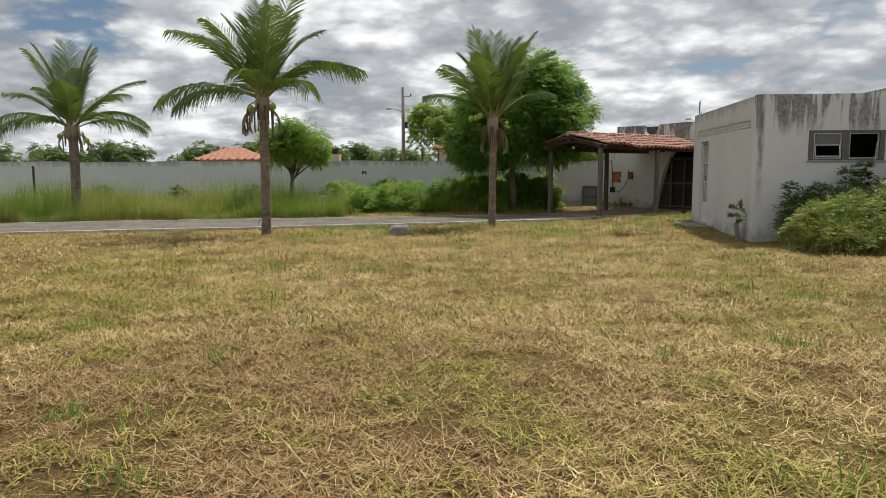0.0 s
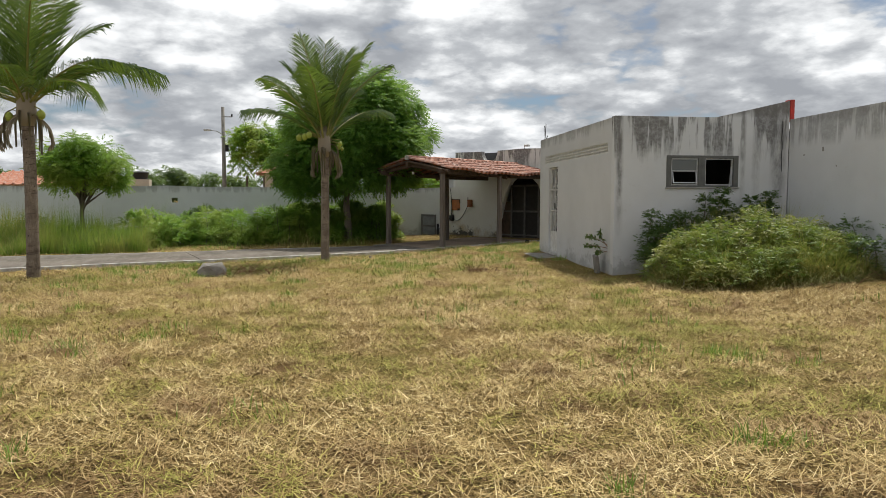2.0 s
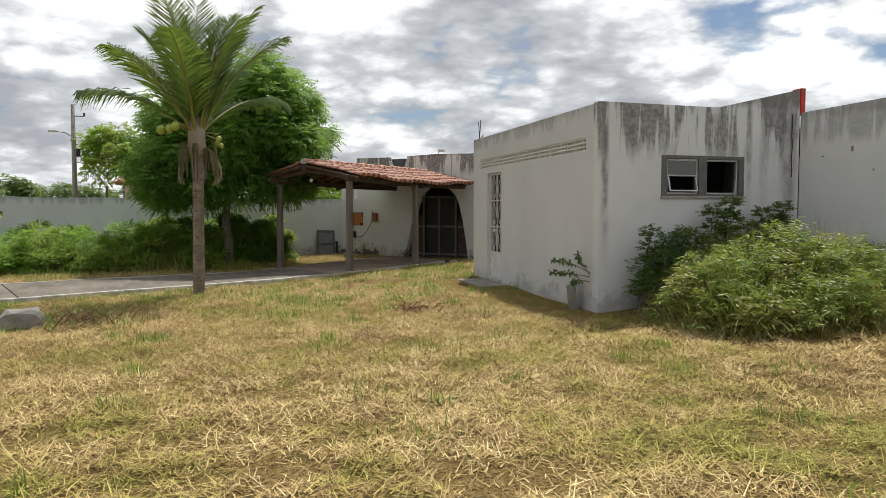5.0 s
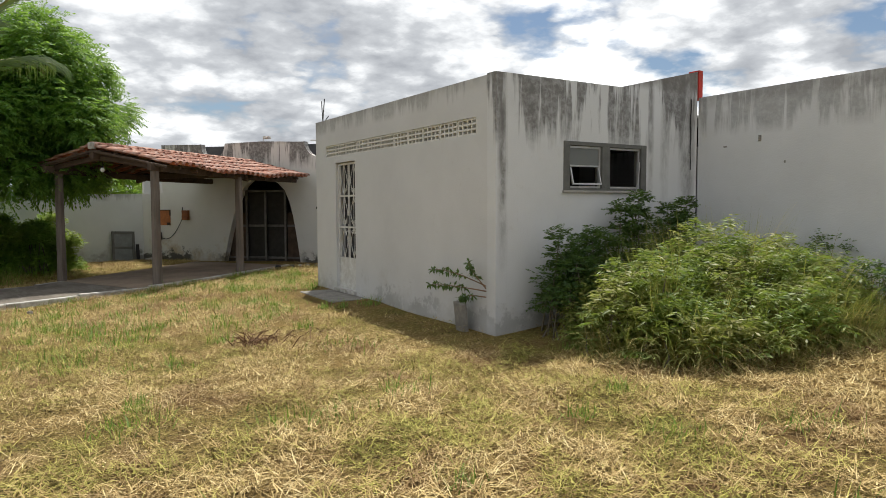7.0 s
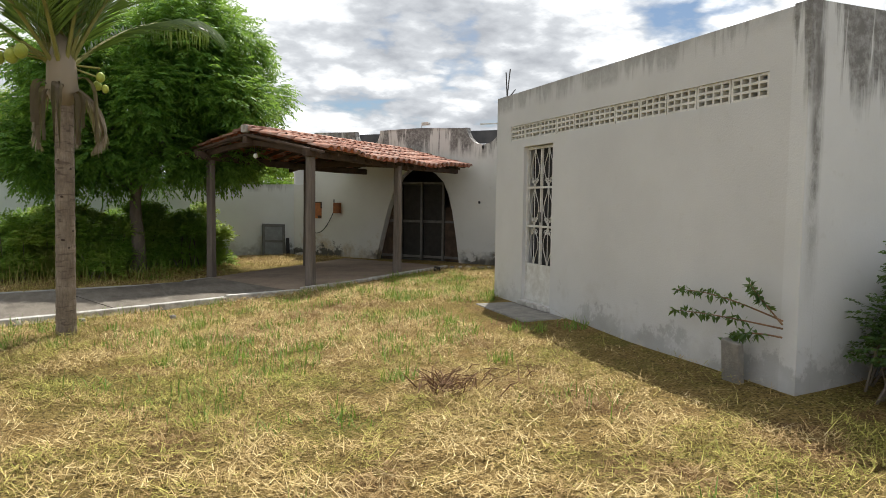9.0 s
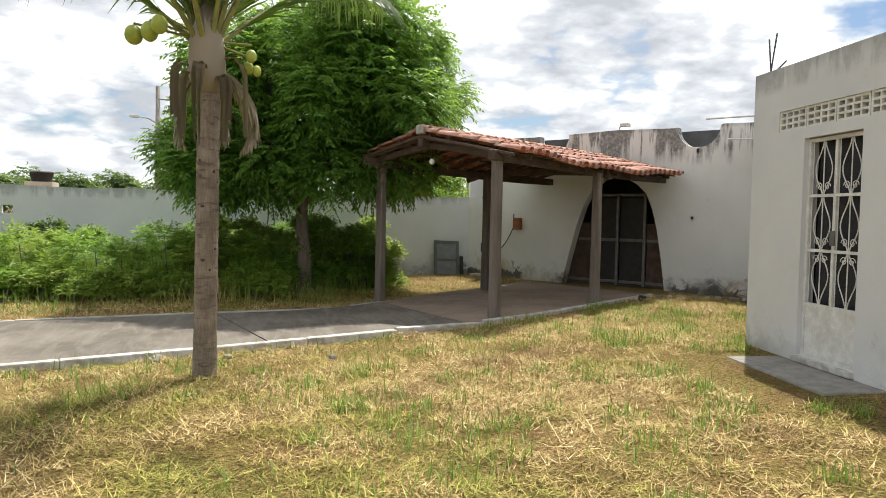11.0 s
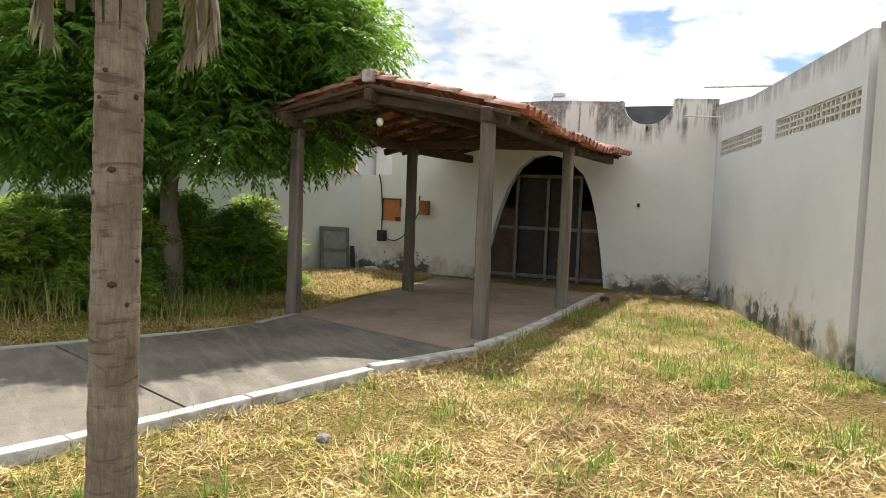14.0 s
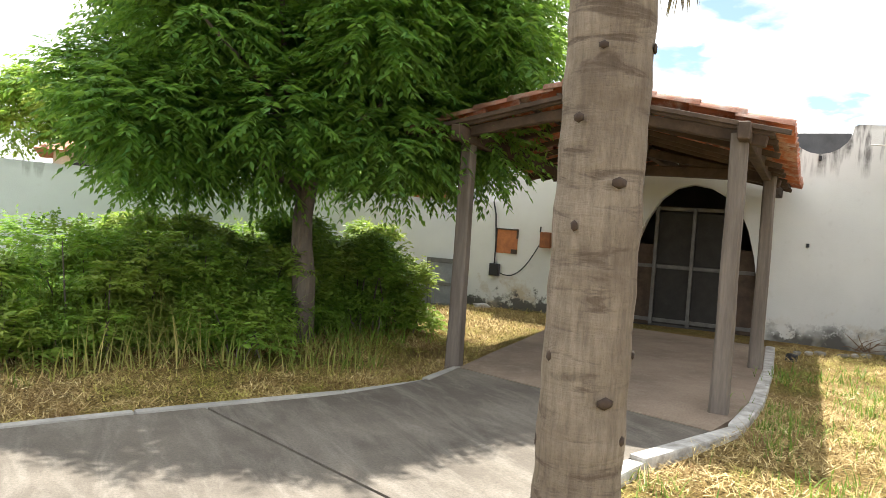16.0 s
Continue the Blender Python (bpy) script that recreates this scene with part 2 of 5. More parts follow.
M_DIRT = two_tone("worn_dirt", (0.36, 0.30, 0.21), (0.28, 0.23, 0.16), 4, 40, 0.95, 0.5, 0.02)
M_STONE = two_tone("grey_stone", (0.30, 0.28, 0.25), (0.19, 0.18, 0.165), 7, 50, 0.9, 0.6, 0.02)
M_PANEL = two_tone("grey_weathered_panel", (0.23, 0.245, 0.25), (0.15, 0.16, 0.165), 4, 40, 0.75)


def tile_mat(name, vary=True, a=(0.44, 0.23, 0.165), b=(0.31, 0.145, 0.105)):
    k = NT(name)
    c = k.mix(k.rand() if vary else k.island(), a, b)
    lich = k.ramp(k.noise(5, 6, 0.7), [(0.48, 0.0), (0.66, 0.75)])
    c = k.mix(lich, c, (0.52, 0.42, 0.37))
    c = k.mix(k.ramp(k.noise(13, 5, 0.7), [(0.55, 0.0), (0.7, 0.7)]), c, (0.17, 0.11, 0.085))
    return k.done(c, 0.88, k.noise(70, 4), 0.4, 0.005)


M_TILE = tile_mat("clay_roof_tile")
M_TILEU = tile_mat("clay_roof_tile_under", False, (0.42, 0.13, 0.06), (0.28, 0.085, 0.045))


def leaf_mat(name, a, b, c=None, trans=0.35, rough=0.5, patch=0.8):
    k = NT(name)
    col = k.mix(k.island(), a, b)
    if c:
        col = k.mix(k.ramp(k.noise(patch, 4, 0.6), [(0.45, 0.0), (0.62, 1.0)]), col, c)
    m = k.done(col, rough, spec=0.35)
    tr = k.n.new("ShaderNodeBsdfTranslucent")
    k.put(k.mix(0.5, col, (0.35, 0.5, 0.06)), tr.inputs["Color"])
    mx = k.n.new("ShaderNodeMixShader")
    mx.inputs[0].default_value = trans
    out = k.n["Material Output"]
    k.l.new(k.b.outputs[0], mx.inputs[1])
    k.l.new(tr.outputs[0], mx.inputs[2])
    k.l.new(mx.outputs[0], out.inputs["Surface"])
    return m


M_NEEM = leaf_mat("neem_leaf", (0.05, 0.15, 0.035), (0.19, 0.36, 0.065), trans=0.52)
M_PALM = leaf_mat("palm_leaflet", (0.025, 0.062, 0.016), (0.115, 0.175, 0.034), trans=0.28, rough=0.35)
M_PALMDRY = leaf_mat("dry_palm_leaf", (0.16, 0.12, 0.085), (0.30, 0.25, 0.19), trans=0.15, rough=0.8)
M_RACHIS = two_tone("palm_rachis", (0.26, 0.25, 0.07), (0.17, 0.17, 0.05), 6, 40, 0.6)
M_SHRUB = leaf_mat("shrub_leaf", (0.025, 0.065, 0.02), (0.07, 0.125, 0.035))
M_WEED = leaf_mat("weed_leaf", (0.10, 0.235, 0.03), (0.25, 0.40, 0.06), (0.28, 0.34, 0.07), trans=0.48)
M_TALL = leaf_mat("tall_grass", (0.055, 0.135, 0.018), (0.18, 0.25, 0.042), (0.33, 0.31, 0.095), trans=0.4, rough=0.7, patch=0.7)
M_TALLDRY = leaf_mat("tall_grass_dry", (0.25, 0.24, 0.06), (0.50, 0.41, 0.16), (0.16, 0.20, 0.04), trans=0.35, rough=0.7, patch=1.2)
M_BUSHWEED = leaf_mat("olive_weed_leaf", (0.075, 0.135, 0.022), (0.19, 0.235, 0.05), (0.27, 0.25, 0.075), trans=0.38, patch=2.2)
M_ARCHING = leaf_mat("straw_grass", (0.12, 0.12, 0.03), (0.56, 0.44, 0.17), (0.17, 0.20, 0.045), trans=0.3, rough=0.7, patch=3.0)
M_FARLEAF = leaf_mat("far_leaf", (0.06, 0.11, 0.04), (0.10, 0.16, 0.05))
M_BARK = two_tone("grey_bark", (0.20, 0.165, 0.13), (0.11, 0.09, 0.075), 8, 40, 0.9, 0.8, 0.03, (1, 1, 0.25))
M_COCONUT = two_tone("green_coconut", (0.38, 0.43, 0.08), (0.28, 0.35, 0.06), 9, 60, 0.45, 0.1)
k = NT("palm_bark")
c = k.mix(k.ramp(k.noise(5, 5, 0.65), [(0.35, 0.0), (0.65, 1.0)]), (0.29, 0.24, 0.19), (0.165, 0.13, 0.10))
fib = k.noise(34, 5, 0.7, (1.5, 1.5, 0.25))
c = k.mix(k.ramp(fib, [(0.35, 0.55), (0.6, 0.0)]), c, (0.10, 0.078, 0.06))
crk = k.noise(9, 5, 0.65, (0.5, 0.5, 2.6), dist=0.6)
c = k.mix(k.ramp(crk, [(0.36, 0.7), (0.46, 0.0)]), c, (0.075, 0.055, 0.042))
M_PALMBARK = k.done(c, 0.92, k.mix(0.5, fib, crk), 0.9, 0.025, spec=0.15)
M_SCAR = two_tone("bark_hole", (0.075, 0.052, 0.04), (0.045, 0.033, 0.026), 20, 60, 0.95)


def lawn_tone(k):
    """Green to straw patches shared by the soil and the blades."""
    big = k.noise(0.33, 4, 0.6)
    mid = k.noise(1.5, 5, 0.65)
    f = k.math('ADD', k.math('MULTIPLY', big, 0.5), k.math('MULTIPLY', mid, 0.55))
    return k.ramp(f, [(0.46, 0.0), (0.62, 1.0)])


def worn(k):
    """Patches where the thatch has gone brown: scattered ones and one broad one."""
    mp = k.n.new("ShaderNodeMapping")
    mp.inputs["Location"].default_value = (0.45, -2.3, 0)
    mp.inputs["Scale"].default_value = (0.42, 0.5, 0)
    k.l.new(k.pos.outputs["Position"], mp.inputs["Vector"])
    ln_ = k.n.new("ShaderNodeVectorMath")
    ln_.operation = 'LENGTH'
    k.l.new(mp.outputs[0], ln_.inputs[0])
    nz = k.noise(0.9, 5, 0.65, (1.3, 1, 1))
    one = k.ramp(k.math('SUBTRACT', k.math('ADD', ln_.outputs["Value"], 0.0), k.math('MULTIPLY', nz, 1.2)), [(0.15, 0.5), (0.6, 0.0)])
    return k.math('MAXIMUM', one, k.ramp(nz, [(0.52, 0.0), (0.66, 0.65)]))


k = NT("lawn_soil")
g = lawn_tone(k)
c = k.mix(g, (0.26, 0.17, 0.06), (0.165, 0.145, 0.032))
straw = k.noise(22, 6, 0.75, (1, 1, 1), dist=1.5)
c = k.mix(k.ramp(straw, [(0.48, 0.0), (0.64, 0.8)]), c, (0.48, 0.355, 0.145))
c = k.mix(k.ramp(k.noise(40, 4, 0.7), [(0.36, 0.9), (0.52, 0.0)]), c, (0.045, 0.033, 0.017))
c = k.mix(worn(k), c, (0.15, 0.085, 0.042))
M_LAWN = k.done(c, 0.95, straw, 1.0, 0.05, spec=0.1)

k = NT("lawn_blade")
g = lawn_tone(k)
dry = k.ramp(k.island(), [(0.0, (0.14, 0.085, 0.03)), (0.3, (0.36, 0.25, 0.095)), (0.75, (0.60, 0.455, 0.20)), (1.0, (0.84, 0.70, 0.38))])
grn = k.ramp(k.island(), [(0.0, (0.10, 0.11, 0.016)), (0.6, (0.26, 0.25, 0.045)), (1.0, (0.52, 0.45, 0.13))])
dry = k.mix(worn(k), dry, (0.19, 0.10, 0.045))
pick = k.math('GREATER_THAN', k.math('ADD', k.math('MULTIPLY', g, 0.75), k.math('MULTIPLY', k.island(), 0.6)), 0.80)
M_BLADE = k.done(k.mix(pick, dry, grn), 0.75, spec=0.2)
M_GREENTUFT = leaf_mat("green_tuft", (0.09, 0.18, 0.025), (0.20, 0.30, 0.05), trans=0.3, rough=0.6)

# ---------------- mesh helpers ----------------


def mesh_of(name, bm, mat, smooth=False):
    me = bpy.data.meshes.new(name)
    bm.normal_update()
    bm.to_mesh(me)
    bm.free()
    me.materials.append(mat)
    if smooth:
        for p in me.polygons:
            p.use_smooth = True
    return me


def part(name, bm, mat, parent=None, label="", smooth=False):
    ob = new(name, mesh_of(name, bm, mat, smooth))
    if parent is not None:
        ob.parent = parent
    if label:
        ob["label"] = label
    return ob


def raw(name, verts, faces, mat, parent=None, smooth=False):
    """A mesh from arrays: verts (n,3), faces (m,3 or 4)."""
    me = bpy.data.meshes.new(name)
    faces = np.asarray(faces)
    n, s = faces.shape
    me.vertices.add(len(verts))
    me.vertices.foreach_set("co", np.asarray(verts, dtype=np.float32).ravel())
    me.loops.add(n * s)
    me.loops.foreach_set("vertex_index", faces.astype(np.int32).ravel())
    me.polygons.add(n)
    me.polygons.foreach_set("loop_start", np.arange(0, n * s, s, dtype=np.int32))
    me.polygons.foreach_set("loop_total", np.full(n, s, dtype=np.int32))
    me.update(calc_edges=True)
    me.materials.append(mat)
    if smooth:
        me.polygons.foreach_set("use_smooth", np.ones(n, dtype=bool))
    ob = new(name, me)
    if parent is not None:
        ob.parent = parent
    return ob


def empty(name, at=(0, 0, 0)):
    ob = new(name)
    ob.location = at
    return ob


def box(bm, x0, x1, y0, y1, z0, z1, m=None, bevel=0.0):
    r = bmesh.ops.create_cube(bm, size=1.0)
    vs = r["verts"]
    t = Matrix.Translation(((x0 + x1) / 2, (y0 + y1) / 2, (z0 + z1) / 2)) @ Matrix.Diagonal((x1 - x0, y1 - y0, z1 - z0, 1))
    bmesh.ops.transform(bm, matrix=(m @ t if m else t), verts=vs)
    if bevel:
        es = list({e for v in vs for e in v.link_edges})
        bmesh.ops.bevel(bm, geom=es, offset=bevel, segments=2, affect='EDGES', profile=0.6)
    return bm


def boxed(*a, **kw):
    return box(bmesh.new(), *a, **kw)


def tube(bm, pts, radii, sides=8, cap=True):
    """A tapered tube along points."""
    pts = [Vector(p) for p in pts]
    rings = []
    ref = Vector((0.31, 0.83, 0.46))
    for i, p in enumerate(pts):
        d = (pts[min(i + 1, len(pts) - 1)] - pts[max(i - 1, 0)]).normalized()
        a = d.cross(ref).normalized()
        b = d.cross(a)
        r = radii[i] if not isinstance(radii, (int, float)) else radii
        rings.append([bm.verts.new(p + (a * math.cos(2 * math.pi * j / sides) + b * math.sin(2 * math.pi * j / sides)) * r) for j in range(sides)])
    for u, v in zip(rings, rings[1:]):
        for j in range(sides):
            bm.faces.new((u[j], u[(j + 1) % sides], v[(j + 1) % sides], v[j]))
    if cap:
        bm.faces.new(rings[0][::-1])
        bm.faces.new(rings[-1])
    return bm


def on_wall(p, q):
    """Frame on a wall line: x along from p to q, y into the wall (away from the yard), z up."""
    p, q = Vector((*p, 0)), Vector((*q, 0))
    d = (q - p).normalized()
    m = Matrix.Identity(4)
    n = Vector((-d.y, d.x, 0))
    for i in range(3):
        m[i][0], m[i][1], m[i][3] = d[i], n[i], p[i]
    return m, (q - p).length


def wall(name, m, outline, thick, mat):
    """A wall from an outline in (along, up), thickened away from the yard."""
    bm = bmesh.new()
    f = [bm.verts.new((u, 0, z)) for u, z in outline]
    b = [bm.verts.new((u, thick, z)) for u, z in outline]
    n = len(f)
    bm.faces.new(f)
    bm.faces.new(b[::-1])
    for i in range(n):
        bm.faces.new((f[i], b[i], b[(i + 1) % n], f[(i + 1) % n]))
    bmesh.ops.recalc_face_normals(bm, faces=bm.faces[:])
    ob = new(name, mesh_of(name, bm, mat))
    ob.matrix_world = m
    return tagged(ob, kind="structure")


def wall_grid(name, m, length, top, thick, mat, holes, z0=-0.3, extra=()):
    """A wall with rectangular holes (u0, u1, z0, z1); top is a function of u."""
    us = sorted({0.0, length, *extra, *[h[0] for h in holes], *[h[1] for h in holes]})
    zs = sorted({z0, *[h[2] for h in holes], *[h[3] for h in holes]}) + [None]
    bm = bmesh.new()
    cache = {}

    def v(i, j, k):
        if (i, j, k) not in cache:
            cache[i, j, k] = bm.verts.new((us[i], thick * k, top(us[i]) if zs[j] is None else zs[j]))
        return cache[i, j, k]

    def solid(i, j):
        if not (0 <= i < len(us) - 1 and 0 <= j < len(zs) - 1):
            return False
        cu = (us[i] + us[i + 1]) / 2
        cz = (zs[j] + (zs[j + 1] if zs[j + 1] is not None else 99)) / 2
        return not any(h[0] < cu < h[1] and h[2] < cz < h[3] for h in holes)

    for i in range(len(us) - 1):
        for j in range(len(zs) - 1):
            if not solid(i, j):
                continue
            for k in (0, 1):
                q = [v(i, j, k), v(i + 1, j, k), v(i + 1, j + 1, k), v(i, j + 1, k)]
                bm.faces.new(q)
            for di, dj, a, b in ((-1, 0, (i, j), (i, j + 1)), (1, 0, (i + 1, j), (i + 1, j + 1)), (0, -1, (i, j), (i + 1, j)), (0, 1, (i, j + 1), (i + 1, j + 1))):
                if not solid(i + di, j + dj):
                    bm.faces.new((v(*a, 0), v(*b, 0), v(*b, 1), v(*a, 1)))
    bmesh.ops.recalc_face_normals(bm, faces=bm.faces[:])
    ob = new(name, mesh_of(name, bm, mat))
    ob.matrix_world = m
    return tagged(ob, kind="structure")

# ---------------- ground, drive ----------------


def smooth(a, b, v):
    t = np.clip((v - a) / (b - a), 0, 1)
    return t * t * (3 - 2 * t)


def ground_z(x, y):
    """Level lawn, a rise towards the building's south side, a slight fall towards the drive."""
    x, y = np.asarray(x, dtype=float), np.asarray(y, dtype=float)
    rise = 0.30 * smooth(6.2, 10.0, x) * (1 - smooth(15.0, 20.0, y)) * smooth(-4, 4, y)
    door = 0.07 * smooth(4.8, 6.6, x) * smooth(16.4, 18.0, y) * (1 - smooth(20.0, 22.0, y))
    fall = -0.09 * smooth(13.0, 19.0, y) * (1 - smooth(3.0, 6.5, x)) * (1 - smooth(24.0, 27.0, y))
    dip = -0.02
    return rise + door + fall + dip + 0.018 * np.sin(x * 1.3 + 0.5 * y) * np.sin(0.9 * y - 0.4 * x)


def spread(lo, hi, fine_lo, fine_hi, step):
    return sorted({*np.round(np.arange(fine_lo, fine_hi + step / 2, step), 3), *np.linspace(lo, fine_lo, 12), *np.linspace(fine_hi, hi, 12)})


gx, gy = spread(-900, 900, -24, 16, 0.4), spread(-900, 900, -4, 34, 0.4)
GX, GY = np.meshgrid(gx, gy)
near = (GX > -25) & (GX < 17) & (GY > -5) & (GY < 35)
GZ = np.where(near, ground_z(GX, GY), -0.03)
nx, ny = len(gx), len(gy)
idx = np.arange(nx * ny).reshape(ny, nx)
ground = raw("ground", np.stack([GX.ravel(), GY.ravel(), GZ.ravel()], 1),
             np.stack([idx[:-1, :-1].ravel(), idx[:-1, 1:].ravel(), idx[1:, 1:].ravel(), idx[1:, :-1].ravel()], 1), M_LAWN, smooth=True)
tagged(ground, "mown lawn of dry straw and green patches", "lawn", kind="structure")

NEAR_EDGE = [(-45, 8.6), (-20, 15.5), (-12, 17.55), (-6, 19.1), (-1.2, 20.45), (1.3, 21.3), (3.6, 22.2), (4.9, 22.5), (5.7, 22.95), (7.4, 24.1), (9.2, 25.42)]
FAR_EDGE = [(-45, 12.2), (-20, 19.2), (-13, 21.2), (-7, 22.6), (-1.2, 23.7), (0.8, 24.1), (2.4, 24.35), (3.3, 24.6), (3.9, 25.05), (6.2, 26.9), (7.75, 28.35)]


def drive_top(x, y):
    return 0.0 - 0.05 * (1 - smooth(2.0, 5.0, np.asarray(x, dtype=float)))


# the drive: cast bays with open joints between them
drive = empty("driveway")
tagged(drive, "grey cast concrete driveway in long bays with open joints", "driveway", kind="structure")


def along(line, x):
    xs, ys = zip(*line)
    return float(np.interp(x, xs, ys))


def bay(n0, n1, f0, f1, parent, mat):
    bm = bmesh.new()
    steps = 6
    cols = []
    for i in range(steps + 1):
        t = i / steps
        n = Vector((n0[0] + (n1[0] - n0[0]) * t, 0, 0))
        n.y = along(NEAR_EDGE, n.x)
        f = Vector((f0[0] + (f1[0] - f0[0]) * t, 0, 0))
        f.y = along(FAR_EDGE, f.x)
        cols.append([(n.x, n.y + 0.10), (f.x, f.y)])
    top = [[bm.verts.new((*c, float(drive_top(*c)))) for c in col] for col in cols]
    low = [[bm.verts.new((*c, -0.25)) for c in col] for col in cols]
    for i in range(steps):
        bm.faces.new((top[i][0], top[i + 1][0], top[i + 1][1], top[i][1]))
        bm.faces.new((low[i][0], top[i][0], top[i][1], low[i][1])) if i == 0 else None
        bm.faces.new((top[i][0], low[i][0], low[i + 1][0], top[i + 1][0]))
        bm.faces.new((top[i][1], top[i + 1][1], low[i + 1][1], low[i][1]))
    bm.faces.new((low[-1][0], low[-1][1], top[-1][1], top[-1][0]))
    bmesh.ops.recalc_face_normals(bm, faces=bm.faces[:])
    part("paving_bay", bm, mat, parent)


cuts = [-45, -33, -25, -18, -13, -9, -5.2, -1.55, 2.02, 4.6]
for a, b in zip(cuts, cuts[1:]):
    bay((a + 0.012, 0), (b - 0.012, 0), (a - 0.75 + 0.012, 0) if a > -44 else (a, 0), (b - 0.75 - 0.012, 0), drive, M_CONC)
bay((4.612, 0), (9.2, 0), (3.862, 0), (7.75, 0), drive, M_FLOORCP)

# limewashed kerb in short lengths along the lawn side
kerb = tagged(empty("kerb"), "white limewashed low concrete kerb, chipped and dirty", "kerb", kind="structure")


def kerb_run(line, w, h0, lengths, mat, zoff=0.0):
    pts = [Vector((*p, 0)) for p in line]
    rnd = random.Random(4)
    seg = []
    for p, q in zip(pts, pts[1:]):
        n = max(1, round((q - p).length / lengths))
        for i in range(n):
            seg.append((p.lerp(q, i / n), p.lerp(q, (i + 1) / n)))
    for p, q in seg:
        d = (q - p).normalized()
        m = Matrix.Translation(p) @ Matrix.Rotation(math.atan2(d.y, d.x), 4, 'Z')
        z = float(drive_top(p.x, p.y)) + zoff + rnd.uniform(-0.006, 0.006)
        bm = boxed(0.004, (q - p).length - 0.004, -0.02 + rnd.uniform(-0.006, 0.006), w, -0.3, z + h0, m, 0.018)
        part("kerbstone", bm, mat, kerb)


kerb_run(NEAR_EDGE[2:], 0.10, 0.022, 1.1, M_KERB)
kerb_run(NEAR_EDGE[:3], 0.10, 0.022, 4.0, M_KERB)
kerb_run([(x, y + 0.004) for x, y in FAR_EDGE[2:9]], 0.07, 0.012, 1.6, M_SLAB)

# ---------------- building shell ----------------
SW, SE, NW, CO, AL = (6.5, 14.65), (10.2, 14.28), (7.2, 20.2), (10.93, 24.75), (7.33, 29.66)

# west wall, seen from its north end
mw, lw = on_wall(NW, SW)
lw -= 0.004
U = lambda u: 5.594 - u
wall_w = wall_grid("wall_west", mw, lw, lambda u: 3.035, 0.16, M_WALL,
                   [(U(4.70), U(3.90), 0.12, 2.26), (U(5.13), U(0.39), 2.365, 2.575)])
tagged(wall_w, "whitewashed rendered wall with a band of vent blocks", "wall")
ms, ls = on_wall(SW, SE)


def south_top(u):
    return 3.05 if u <= 2.05 else 3.05 + (u - 2.05) / (3.60 - 2.05) * 0.35


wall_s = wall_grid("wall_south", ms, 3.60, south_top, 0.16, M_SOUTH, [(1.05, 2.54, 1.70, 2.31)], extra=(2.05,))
tagged(wall_s, "white wall with black rain streaks and rising parapet", "wall")
red = part("parapet_end", boxed(3.603, 3.69, -0.02, 0.16, 3.00, 3.42, ms, 0.006), M_RED)
tagged(red, "red painted parapet end above the white wall", "trim", kind="structure")
me_, le = on_wall((10.08, 14.27), (9.55, 0.0))
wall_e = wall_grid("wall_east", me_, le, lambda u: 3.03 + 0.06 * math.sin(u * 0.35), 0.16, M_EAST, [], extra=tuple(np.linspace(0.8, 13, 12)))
tagged(wall_e, "old whitewashed yard wall with cracks and dirty top", "wall")
mn, ln = on_wall(CO, NW)
ln -= 0.004
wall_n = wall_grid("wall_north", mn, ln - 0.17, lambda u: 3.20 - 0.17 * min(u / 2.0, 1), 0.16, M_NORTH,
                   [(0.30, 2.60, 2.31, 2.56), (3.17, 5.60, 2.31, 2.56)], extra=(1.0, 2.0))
tagged(wall_n, "bright whitewashed wall with damp stained foot", "wall")

ma, la = on_wall(AL, CO)
ARCH = [(1.97, -0.2), (1.99, 0.05), (2.13, 0.62), (2.30, 1.25), (2.48, 1.75), (2.68, 2.10), (2.91, 2.29), (3.18, 2.36), (3.45, 2.31), (3.70, 2.17), (3.90, 1.98),
        (4.04, 1.66), (4.15, 1.25), (4.26, 0.62), (4.34, 0.05), (4.36, -0.2)]
NOTCH = lambda c, r, d: [(c + r * math.cos(a), 3.30 - d * math.sin(a)) for a in np.linspace(0, math.pi, 11)]
top_line = [(la - 0.003, 3.30), (5.42, 3.32), *NOTCH(4.94, 0.43, 0.42), (4.45, 3.29), (3.2, 3.33), (2.09, 3.30), *NOTCH(1.68, 0.39, 0.42), (1.24, 3.29), (0.0, 3.31)]
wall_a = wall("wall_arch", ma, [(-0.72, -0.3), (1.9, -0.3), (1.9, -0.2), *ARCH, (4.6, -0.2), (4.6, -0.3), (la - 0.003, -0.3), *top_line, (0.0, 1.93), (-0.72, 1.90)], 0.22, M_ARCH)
tagged(wall_a, "whitewashed gable wall with tall arched doorway and notched parapet", "wall")
# a low brown-grey sheet roof behind the parapet
bm = boxed(-0.2, 6.3, 0.5, 0.56, 2.95, 3.27, ma)
roof_sheet = part("roof_sheet", bm, M_DARKMETAL)
tagged(roof_sheet, "dark roof sheet showing through the parapet notches", "roof", kind="structure")

# boundary wall
mf, lf = on_wall((-48.0, 32.0), (6.96, 30.22))
fence_top = lambda u: 1.93 + 0.02 * math.sin(u * 0.9) + 0.015 * math.sin(u * 2.3)
wall_f = wall_grid("wall_boundary", mf, lf, fence_top, 0.15, M_FENCE, [(lf - 10.52, lf - 10.28, 1.32, 1.50)], extra=tuple(np.linspace(1, lf - 0.5, 90)))
tagged(wall_f, "long whitewashed boundary wall with a small opening", "wall")

